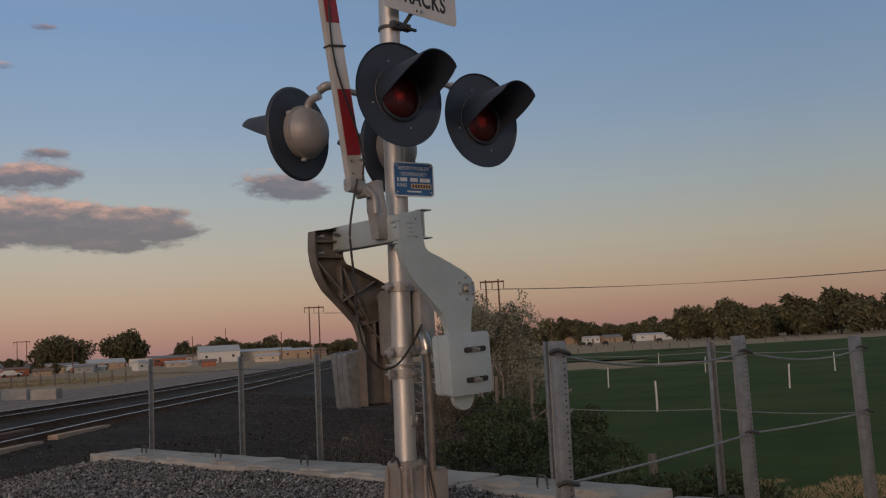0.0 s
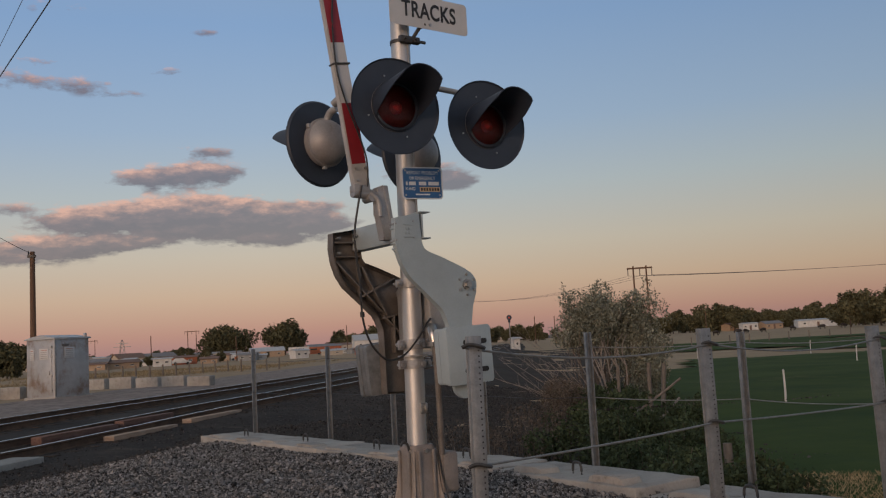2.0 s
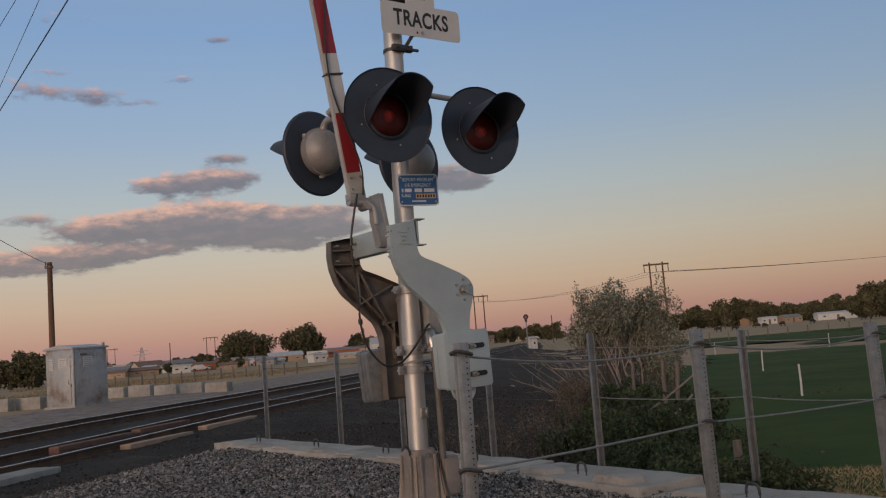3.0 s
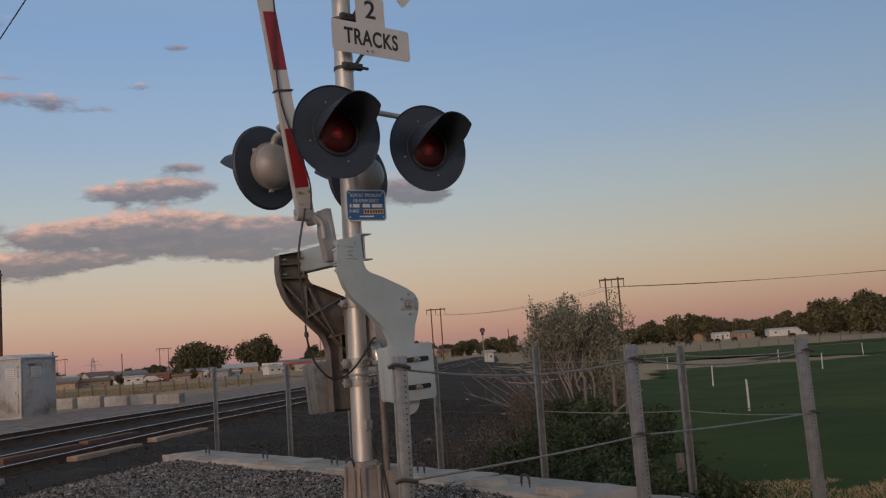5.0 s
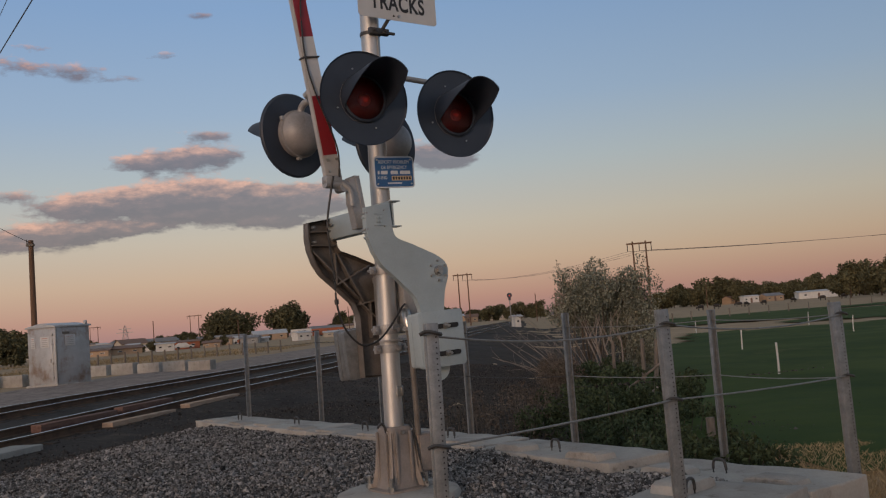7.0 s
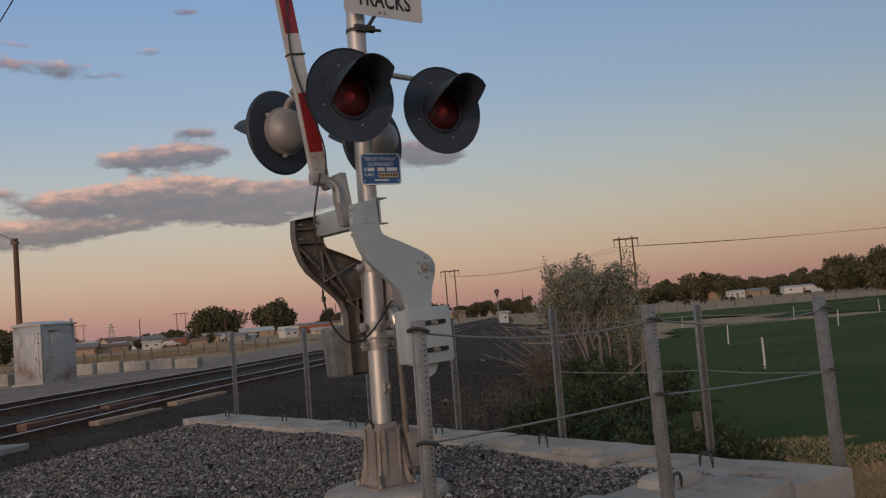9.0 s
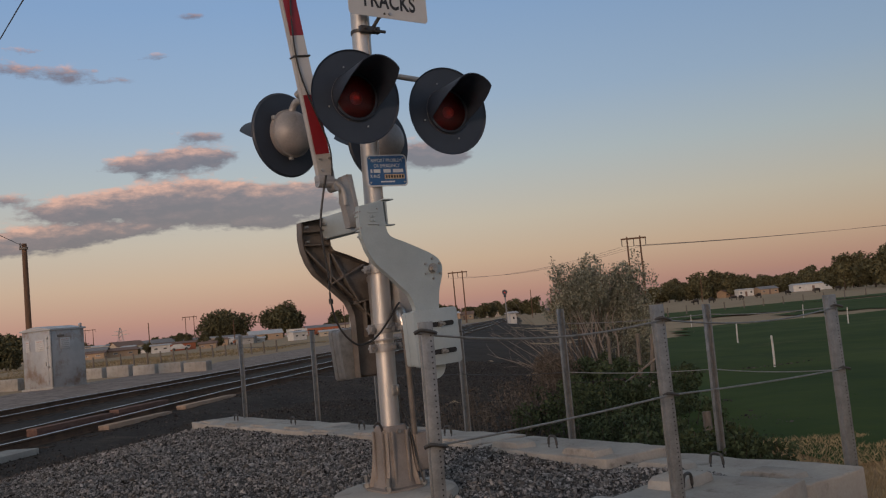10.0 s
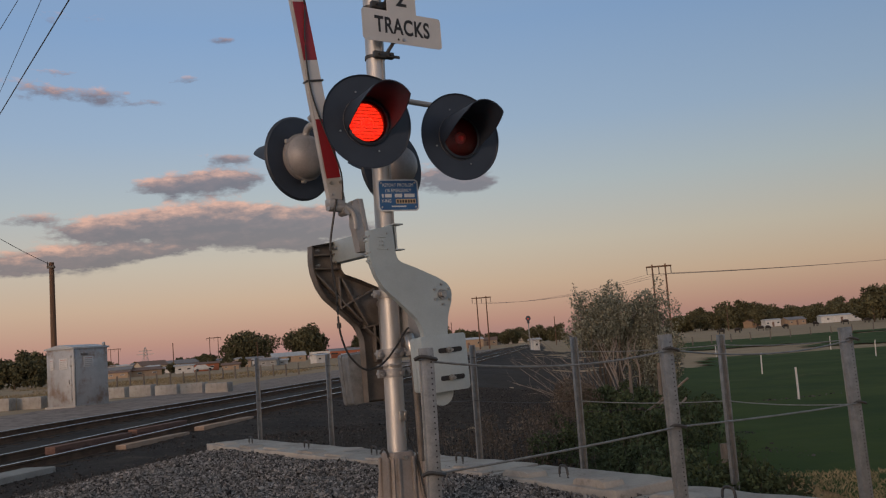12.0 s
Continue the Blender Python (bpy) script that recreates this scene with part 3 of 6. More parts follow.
make_stones("gravel_stones", 100000, 5, (-5.2, 2.3, -1.5, 8.4), on_pad, pad_z, 0.0108, "stone", "loose grey crushed stones on the pad")
make_stones("ballast_stones", 62000, 6, (-8.5, 7.0, 2.0, 32.0), on_dark, lambda x, y: max(pad_z(x, y) if y < 8.4 else -9, bed_z(off_track(x, y)) + rise(y), ground_z(x, y) + 0.03), 0.0135, "dark_stone", "dark oily ballast stones beside the track")


def make_block(x, y, z, turn, length=1.66, width=0.72, height=0.7, knob=0.18, hook=(0, 0)):
    """A cast concrete block with a chipped edge, a key on its top and a lifting loop."""
    b = root("concrete_block", pose(x, y, z, random.uniform(-0.6, 0.6), random.uniform(-0.8, 0.8), turn),
             "pale cast concrete block with a steel lifting loop, edging the gravel", "concrete block", "blocks of the retaining edge")
    bm = bmesh.new()
    box(bm, (0, 0, -height / 2), (length, width, height), bevel=0.012)
    bmesh.ops.subdivide_edges(bm, edges=[e for e in bm.edges if e.calc_length() > 0.3], cuts=9, use_grid_fill=True)
    o = Vector((x, y, z))
    for v in bm.verts:
        n = noise.noise_vector((v.co + o) * 3.0) * 0.012 + noise.noise_vector((v.co + o) * 13.0) * 0.009
        v.co += n
    part("body", bm, M["concrete"], b, "", 24)
    if knob:
        for sx in (-0.28, 0.28):
            bm = bmesh.new()
            out = [(sx * length + 0.22 * c, knob * 0.36 * s) for c, s in ((-1, -0.4), (-0.85, 0.7), (-0.6, 1), (0.6, 1), (0.85, 0.7), (1, -0.4))]
            plate(bm, out, width * 0.12, width * 0.42, 0.012)
            part("key", bm, M["concrete"], b, "raised concrete key")
    bm = bmesh.new()
    hx, hy = hook
    tube(bm, spline([(hx - 0.055, hy, -0.09), (hx - 0.055, hy, 0.05), (hx - 0.03, hy, 0.095), (hx + 0.03, hy, 0.095), (hx + 0.055, hy, 0.05), (hx + 0.055, hy, -0.09)], 5), 0.011, 8)
    part("lifting_loop", bm, M["dark_metal"], b, "rusty steel lifting loop")
    return b


make_block(-2.40, 7.0, 0.02, 124, knob=0.07)
make_block(-1.40, 5.52, 0.03, 126, knob=0.07)
make_block(-0.45, 4.24, 0.02, 126, knob=0.06)
make_block(0.50, 2.92, 0.01, 125, 1.62, knob=0.08)
make_block(1.47, 1.45, 0.0, 120, 1.82, 0.72, 0.7, 0.16, (0.08, 0.08))
make_block(2.47, 0.05, -0.07, 126, 1.62, 0.74, 1.15, 0.14, (0.12, 0.03))
make_block(1.66, -1.28, 0.02, 45, 1.66, 0.88, 1.2, 0.18, (0.30, 0.1))


# ---------------------------------------------------------------- fence posts and cables
def make_channel_post(name, x, y, z0, z1, turn, lean, w, label, holes, group):
    ob = root(name, pose(x, y, z0, 0, lean, turn), label, "fence post", group)
    h = z1 - z0
    bm = bmesh.new()
    t = 0.006
    box(bm, (0, 0, h / 2), (w, t, h), bevel=0.002)
    for s in (-1, 1):
        box(bm, (s * (w / 2 - t / 2), w * 0.26 + t / 2, h / 2), (t, w * 0.52, h), bevel=0.002)
        box(bm, (s * (w / 2 - t + w * 0.09), w * 0.52, h / 2), (w * 0.2, t, h), bevel=0.002)
    part("channel", bm, M["galv"], ob, "", 30)
    if holes:
        bm = bmesh.new()
        k = 0
        while 0.05 + k * 0.0254 < h - 0.04:
            rod(bm, (w * 0.24, -t / 2 - 0.0015, 0.05 + k * 0.0254), (w * 0.24, 0.0, 0.05 + k * 0.0254), 0.0042, seg=6)
            k += 1
        tagged(part("hole_strip", bm, M["sign_black"], ob, "row of punched holes"), kind="stuff")
    return ob


FAR = "galvanised steel channel fence post set behind the blocks"
for x, y, tz in ((-2.36, 7.54, 1.27), (-1.12, 5.98, 1.235), (-0.25, 4.72, 1.22), (0.72, 3.20, 1.21), (1.61, 1.93, 1.215), (2.66, 0.87, 1.145)):
    make_channel_post("fence_post", x, y, -0.35, tz, 204, -0.3, 0.058, FAR, False, "fence posts")
NEAR = "broad galvanised steel fence post with punched holes"
G1, G2, G3 = (0.20, -2.48), (1.61, -1.48), (3.26, -0.22)
make_channel_post("fence_post", *G1, -0.12, 1.215, 14, 0.6, 0.06, NEAR, True, "fence posts")
make_channel_post("fence_post", *G2, -0.15, 1.19, 18, -0.4, 0.066, NEAR, True, "fence posts")
make_channel_post("fence_post", *G3, -0.42, 1.14, 18, -0.8, 0.078, NEAR, True, "fence posts")


def make_cable(pts, r, label, sag=0.0, mt="cable_galv"):
    bm = bmesh.new()
    out = []
    for a, b in zip(pts, pts[1:]):
        a, b = Vector(a), Vector(b)
        for k in range(14):
            t = k / 14
            out.append(a.lerp(b, t) - Vector((0, 0, sag * 4 * t * (1 - t))))
    tube(bm, out + [Vector(pts[-1])], r, 6)
    return tagged(part("fence_cable", bm, M[mt]), label, "cable", "fence cables")


make_cable([(G1[0] - 0.04, G1[1] - 0.02, 0.64), (G2[0], G2[1] - 0.02, 0.665), (G3[0], G3[1] - 0.02, 0.60)], 0.006, "galvanised steel cable strung between the fence posts", 0.01)
make_cable([(G1[0] - 0.04, G1[1] - 0.02, 1.165), (G2[0], G2[1] - 0.02, 1.10), (G3[0], G3[1] - 0.02, 1.05)], 0.006, "slack galvanised steel cable at the top of the posts", 0.06)
for z in (1.08, 0.62):
    make_cable([(1.62, 1.90, z), (2.67, 0.84, z - 0.02), (G3[0], G3[1] + 0.04, z - 0.03)], 0.0045, "thin steel cable strung along the back posts", 0.02)
    make_cable([(-2.36, 7.51, z), (-1.12, 5.95, z), (-0.25, 4.69, z), (0.72, 3.17, z), (1.61, 1.90, z)], 0.0035, "thin steel cable strung along the back posts", 0.02, "wire")
for (gx, gy), zs in ((G1, (0.64, 1.165)), (G2, (0.665, 1.10)), (G3, (0.60, 1.05))):
    for z in zs:
        bm = bmesh.new()
        tube(bm, spline([(-0.05, 0, 0), (-0.02, -0.016, 0.012), (0.03, -0.016, 0.0), (0.055, 0.0, -0.006)], 5), 0.01, 6)
        c = part("cable_clip", bm, M["dark_metal"])
        c.matrix_basis = pose(gx, gy - 0.016, z, 0, 0, 18)
        tagged(c, "steel clip that holds a cable to its post", "clip", "cable clips")


# ---------------------------------------------------------------- the crossing signal
# its own frame: x away from the road, -y towards the traffic
SIGNAL = pose(0, 0, 0, 0, 0, 32.9)


def at(x, r, z, rx=0, ry=0, rz=0):
    return SIGNAL @ pose(x, -r, z, rx, ry, rz)


def mast_x(z):
    return -0.05 + 0.0135 * z


def make_mast():
    s = root("signal_mast", SIGNAL, "brushed aluminium signal mast on a cast base", "signal mast")
    bm = bmesh.new()
    rod(bm, (mast_x(0.44), 0, 0.44), (mast_x(4.9), 0, 4.9), 0.0705, seg=40)
    part("pole", bm, M["alu"], s)
    bm = bmesh.new()
    lathe(bm, [(0.0, 0.06), (0.05, 0.05), (0.078, 0.0), (0.075, -0.03), (0.0, -0.03)], 32, pose(mast_x(4.9), 0, 4.9))
    part("cap", bm, M["cast"], s)
    x0 = mast_x(0.2)
    bm = bmesh.new()
    n, prof = 36, [(0.0, 0.175), (0.028, 0.175), (0.034, 0.13), (0.1, 0.114), (0.3, 0.104), (0.45, 0.1), (0.465, 0.09), (0.465, 0.071)]
    rings = []
    for z, r in prof:
        ring = []
        for k in range(n):
            a = 2 * math.pi * k / n
            c, d = math.cos(a), math.sin(a)
            q = (abs(c) ** 5 + abs(d) ** 5) ** -0.2
            ring.append(bm.verts.new((x0 + r * q * c, r * q * d, z + 0.03)))
        rings.append(ring)
    for a, b in zip(rings, rings[1:]):
        for k in range(n):
            bm.faces.new((a[k], a[(k + 1) % n], b[(k + 1) % n], b[k]))
    base = part("base", bm, M["base_cast"], s, "weathered cast aluminium mast base", 35)
    for a in (0, 90, 180, 270):
        for e in (-0.06, 0.06):
            bm = bmesh.new()
            box(bm, (e, -0.113, 0.26), (0.02, 0.02, 0.40), pose(x0, 0, 0, 0, 0, a), 0.005)
            part("base_rib", bm, M["base_cast"], base)
    for sx in (-1, 1):
        for sy in (-1, 1):
            bm = bmesh.new()
            out = [(0.10, 0.05), (0.20, 0.05), (0.19, 0.075), (0.155, 0.2), (0.135, 0.46), (0.10, 0.46)]
            plate(bm, out, -0.008, 0.008, 0.003)
            bmesh.ops.transform(bm, verts=bm.verts, matrix=pose(x0, 0, 0, 0, 0, 45 + 90 * (sx + 1) / 2 + (180 if sy > 0 else 0)))
            part("corner_rib", bm, M["base_cast"], base)
            bm = bmesh.new()
            rod(bm, (x0 + sx * 0.15, sy * 0.15, 0.05), (x0 + sx * 0.15, sy * 0.15, 0.15), 0.013, seg=8)
            rod(bm, (x0 + sx * 0.15, sy * 0.15, 0.062), (x0 + sx * 0.15, sy * 0.15, 0.092), 0.026, seg=6)
            part("anchor_bolt", bm, M["bolt"], base)
    for a in (-60, 0, 60, 180):
        bm = bmesh.new()
        d = pose(0, 0, 0, 0, 0, a)
        rod(bm, d @ Vector((0, -0.08, 0.455)) + Vector((x0, 0, 0)), d @ Vector((0, -0.12, 0.455)) + Vector((x0, 0, 0)), 0.014, seg=6)
        part("set_screw", bm, M["bolt"], base)
    bm = bmesh.new()
    box(bm, (x0 + 0.185, -0.03, 0.29), (0.14, 0.2, 0.28), bevel=0.018)
    box(bm, (x0 + 0.185, -0.135, 0.29), (0.12, 0.012, 0.255), bevel=0.008)
    part("junction_box", bm, M["base_cast"], s, "cast junction box on the base")
    # bands and clamps
    for z, r in ((1.19, 0.085), (1.055, 0.084)):
        bm = bmesh.new()
        x = mast_x(z)
        lathe(bm, [(0.07, -0.03), (r, -0.03), (r + 0.004, 0), (r, 0.03), (0.07, 0.03)], 32, pose(x, 0, z))
        for sx in (-1, 1):
            box(bm, (x + sx * 0.105, -0.012, z), (0.06, 0.022, 0.06), bevel=0.004)
            rod(bm, (x + sx * 0.11, -0.05, z), (x + sx * 0.11, 0.04, z), 0.010, seg=8)
            rod(bm, (x + sx * 0.11, -0.045, z), (x + sx * 0.11, -0.025, z), 0.018, seg=6)
        rod(bm, (x + 0.02, -r - 0.02, z), (x + 0.02, -r + 0.01, z), 0.018, seg=6)
        part("clamp", bm, M["cast"], s, "two-piece pipe clamp")
    bm = bmesh.new()
    x = mast_x(1.11)
    lathe(bm, [(0.07, -0.006), (0.112, -0.006), (0.112, 0.006), (0.07, 0.006)], 32, pose(x, 0, 1.115))
    part("collar", bm, M["cast"], s)
    bm = bmesh.new()
    box(bm, (mast_x(0.74) + 0.018, -0.076, 0.745), (0.055, 0.02, 0.075), bevel=0.004)
    box(bm, (mast_x(0.74) + 0.03, -0.09, 0.745), (0.012, 0.012, 0.06), bevel=0.003)
    part("terminal_plate", bm, M["bolt"], s)
    bm = bmesh.new()
    x = mast_x(0.6)
    tube(bm, spline([(x + 0.05, -0.078, 0.73), (x + 0.045, -0.085, 0.62), (x + 0.075, -0.07, 0.55), (x + 0.10, -0.1, 0.46), (x + 0.10, -0.15, 0.25), (x + 0.12, -0.19, 0.08)], 6), 0.006, 8)
    part("ground_wire", bm, M["cable"], s)
    bm = bmesh.new()
    tube(bm, spline([(x0 - 0.10, -0.05, 0.44), (x0 - 0.11, -0.05, 0.50), (x0 - 0.14, -0.05, 0.53), (x0 - 0.17, -0.05, 0.50)], 6), 0.009, 8)
    part("lifting_hook", bm, M["dark_metal"], s)
    bm = bmesh.new()
    box(bm, (mast_x(2.9) + 0.025, -0.072, 3.05), (0.008, 0.01, 1.9), bevel=0.002)
    part("seam_strip", bm, M["cast"], s)
    bm = bmesh.new()
    for r in (-1, 1):
        rod(bm, (mast_x(2.6), 0, 2.985), (mast_x(2.6) + 0.03 * r, -r * 0.22, 3.04 if r > 0 else 2.985), 0.03, seg=14)
    part("crossarm_tee", bm, M["cast"], s)
    bm = bmesh.new()
    lathe(bm, [(0.07, -0.05), (0.09, -0.05), (0.09, 0.05), (0.07, 0.05)], 28, pose(mast_x(3), 0, 2.985))
    part("crossarm_junction", bm, M["cast"], s)
    for r in (-1, 1):
        bm = bmesh.new()
        x = mast_x(3)
        d = pose(x, 0, 3.04 if r > 0 else 2.985, 0, 0, 8)
        rod(bm, d @ Vector((-0.40, -r * 0.22, 0)), d @ Vector((0.40, -r * 0.22, 0)), 0.021, seg=16)
        for e in (-0.40, 0.40):
            tube(bm, spline([d @ Vector((e * 0.97, -r * 0.22, 0)), d @ Vector((e * 1.05, -r * 0.23, -0.01)), d @ Vector((e * 1.07, -r * 0.27, -0.08 if r > 0 else -0.03))], 5), 0.03, 10)
        part("crossarm", bm, M["cast"], s, "round light crossarm")
    return s


make_mast()
bm = bmesh.new()
lathe(bm, [(0.0, 0.045), (0.40, 0.045), (0.44, 0.03), (0.455, 0.0), (0.455, -0.5), (0.0, -0.5)], 44)
fnd = part("mast_foundation", bm, M["concrete"])
fnd.matrix_basis = at(-0.05, 0, 0)
tagged(fnd, "round pale concrete foundation under the signal mast", "foundation")


BLINK_SLATS = []


def make_lamp(x, y, z, turn, label, shutter=False):
    """A crossing lamp: it faces its own -y."""
    s = root("crossing_lamp", pose(x, y, z, 0, 0, turn) @ Matrix.Scale(1.075, 4), label, "crossing lamp", "crossing lamps")
    F = pose(0, 0, 0, 90)          # lathe axis z -> -y
    bm = bmesh.new()
    lathe(bm, [(0.150, -0.004), (0.295, 0.0), (0.303, 0.006), (0.305, 0.012), (0.300, 0.004), (0.292, -0.006), (0.150, -0.012), (0.150, -0.004)], 72, F)
    part("background", bm, M["black"], s, "round black background plate", 30)
    bm = bmesh.new()
    lathe(bm, [(0.162, 0.0), (0.165, -0.03), (0.172, -0.034), (0.172, -0.06), (0.160, -0.066), (0.152, -0.10), (0.12, -0.15), (0.065, -0.178), (0.0, -0.184)], 56, F)
    h = part("housing", bm, M["housing"], s, "round grey lamp housing", 35)
    for a in (35, 155, 275):
        bm = bmesh.new()
        c, d = math.cos(radians(a)), math.sin(radians(a))
        box(bm, (0.175 * c, 0.045, 0.175 * d), (0.03, 0.03, 0.03), bevel=0.005)
        part("latch", bm, M["cast"], h)
    bm = bmesh.new()
    tube(bm, spline([(0, 0.07, 0.13), (0, 0.085, 0.175), (0, 0.12, 0.205), (0, 0.18, 0.215)], 6), 0.025, 14)
    part("mounting_elbow", bm, M["cast"], s, "cast pipe elbow")
    bm = bmesh.new()
    lathe(bm, [(0.136, 0.0), (0.152, 0.002), (0.154, 0.016), (0.142, 0.022), (0.136, 0.014), (0.136, 0.0)], 56, F)
    part("lens_ring", bm, M["black"], s)
    bm = bmesh.new()
    lathe(bm, [(0.139, 0.004), (0.12, 0.016), (0.085, 0.027), (0.045, 0.034), (0.0, 0.036)], 48, F)
    lens = part("lens", bm, M["lens"], s, "dark red dotted lens", 180)
    bm = bmesh.new()
    lathe(bm, [(0.0, -0.055), (0.138, -0.055)], 40, F)
    part("light_source", bm, M["led"], s, "red light source")
    # an added ring that keeps light from leaking past the slats
    bm = bmesh.new()
    lathe(bm, [(0.124, -0.008), (0.156, -0.008), (0.156, -0.011), (0.124, -0.011), (0.124, -0.008)], 48, F)
    part("lens_baffle", bm, M["slat"], s, "dark red ring behind the lens")
    # an added shiny ball that gives the lens its red glint
    bm = bmesh.new()
    bmesh.ops.create_uvsphere(bm, u_segments=24, v_segments=14, radius=0.042, matrix=Matrix.Translation((0, -0.004, -0.01)) @ Matrix.Diagonal((1, 0.7, 1, 1)))
    part("glint_ball", bm, M["glint_ball"], s, "added clear ball behind the lens for its glint", 180)
    # hood: an open half tube, longer at the top
    bm = bmesh.new()
    seg, rows = 36, 10
    def hood(rad):
        grid = []
        for i in range(seg + 1):
            a = radians(-28 + 236 * i / seg)
            reach = 0.362 * min(1.0, max(0.03, (math.sin(a) + 0.42) / 0.95)) ** 0.8
            grid.append([bm.verts.new(((rad + 0.004 * k / rows) * math.cos(a), -0.004 - reach * k / rows, (rad + 0.004 * k / rows) * math.sin(a)  + 0.006 * k / rows)) for k in range(rows + 1)])
        for p, q in zip(grid, grid[1:]):
            for k in range(rows):
                bm.faces.new((p[k], q[k], q[k + 1], p[k + 1]))
        return grid
    g0, g1 = hood(0.158), hood(0.152)
    for p, q, p1, q1 in zip(g0, g0[1:], g1, g1[1:]):
        bm.faces.new((p[-1], q[-1], q1[-1], p1[-1]))
    part("hood", bm, M["black"], s, "long black visor hood", 60)
    for a in (20, 110, 200, 290):
        bm = bmesh.new()
        c, d = math.cos(radians(a)), math.sin(radians(a))
        rod(bm, (0.2 * c, -0.002, 0.2 * d), (0.2 * c, -0.008, 0.2 * d), 0.006, seg=8)
        part("screw", bm, M["bolt"], s)
    # added slats, no real part of the lamp, that cover its steady light
    if shutter:
        w = 0.272 / 12
        for k in range(12):
            bm = bmesh.new()
            zc = -0.136 + w * (k + 0.5)
            half_len = math.sqrt(max(0.0004, 0.137 ** 2 - max(abs(zc) - w * 0.5, 0) ** 2))
            box(bm, (0, 0, 0), (2 * half_len, 0.0022, w * 1.03))
            sl = part("blink_slat", bm, M["slat"], s, "added dark red slat that blanks the lamp", 0)
            sl.matrix_basis = pose(0, 0.024, zc)
            BLINK_SLATS.append((sl, shutter, zc))
    else:
        # an added disc covers the glowing source, so this lamp stays dark
        bm = bmesh.new()
        lathe(bm, [(0.0, -0.02), (0.137, -0.02)], 40, F)
        part("blanking_disc", bm, M["slat"], s, "added dark red disc that hides the light source")
    return s


BLACK = "black crossing lamp with a red lens and long hood"
make_lamp(-0.07, -0.62, 2.775, 27, BLACK, "left")
make_lamp(0.585, -0.10, 2.745, 27, BLACK, "right")
make_lamp(-0.635, 0.2, 2.73, 226, "crossing lamp turned away, grey round housing on a black plate")
make_lamp(0.06, 0.62, 2.70, 223, "crossing lamp behind the mast, turned away, grey housing")


# ---------------------------------------------------------------- signs
def make_ens():
    s = root("emergency_sign", at(0.045, 0.115, 2.347, 0, 0, -14), "small blue emergency notice sign with pale lettering on the mast", "sign")
    bm = bmesh.new()
    plate(bm, rounded(0.312, 0.236, 0.028), 0.0, 0.003)
    part("border", bm, M["sign_pale"], s, "pale border")
    bm = bmesh.new()
    plate(bm, rounded(0.292, 0.216, 0.022), -0.002, 0.0005)
    part("face", bm, M["sign_blue"], s, "blue face")
    T = lambda x, z: pose(x, -0.0026, z, 90)
    letters("REPORT PROBLEM", 0.036, T(0, 0.074), M["sign_pale"], s, width=0.235)
    letters("OR EMERGENCY", 0.036, T(0, 0.034), M["sign_pale"], s, width=0.20)
    letters("X-ING", 0.034, T(-0.095, -0.043), M["sign_pale"], s, width=0.075)
    for x, w in ((-0.121, 0.014), (-0.078, 0.052), (0.0, 0.056), (0.085, 0.08)):
        bm = bmesh.new()
        box(bm, (x, -0.0026, -0.003), (w, 0.001, 0.026))
        part("bar", bm, M["sign_pale"], s)
    bm = bmesh.new()
    box(bm, (0.055, -0.0027, -0.046), (0.155, 0.001, 0.034))
    lab = part("number_plate", bm, M["tan_label"], s, "tan label")
    for k in range(7):
        bm = bmesh.new()
        box(bm, (-0.008 + 0.021 * k, -0.0036, -0.046), (0.014, 0.001, 0.022))
        part("bar", bm, M["sign_black"], lab)
    bm = bmesh.new()
    box(bm, (0, -0.0026, -0.083), (0.11, 0.001, 0.010))
    part("bar", bm, M["sign_pale"], s)
    for x in (-0.13, 0.13):
        for z in (0.092, -0.088):
            bm = bmesh.new()
            rod(bm, (x, -0.001, z), (x, -0.006, z), 0.007, seg=8)
            part("rivet", bm, M["bolt"], s)
    bm = bmesh.new()
    for z in (0.05, -0.05):
        box(bm, (-0.03, 0.02, z), (0.10, 0.034, 0.018), bevel=0.003)
    part("bracket", bm, M["bolt"], s)


make_ens()


def make_tracks_sign():
    s = root("track_count_sign", at(0.166, 0.15, 3.62), "white inverted T shaped sign with black lettering on the mast", "sign")
    bm = bmesh.new()
    low, up = rounded(0.70, 0.245, 0.03), rounded(0.26, 0.24, 0.03, 0.0, 0.228)
    out = low[12:24] + low[0:6] + [(0.13, 0.1225)] + up[0:12] + [(-0.13, 0.1225)] + low[6:12]
    plate(bm, out, 0.0, 0.003)
    part("panel", bm, M["white_sheet"], s, "white reflective panel", 20)
    letters("TRACKS", 0.17, pose(0.0, -0.0012, 0.005, 90), M["sign_black"], s, "black lettering", width=0.485, space=1.08, bold=0.004)
    letters("2", 0.2, pose(0.0, -0.0012, 0.235, 90), M["sign_black"], s, "black numeral", width=0.095, bold=0.003)
    for z in (-0.088, 0.315):
        bm = bmesh.new()
        rod(bm, (0, -0.001, z), (0, -0.01, z), 0.012, seg=8)
        part("rivet", bm, M["bolt"], s)


make_tracks_sign()


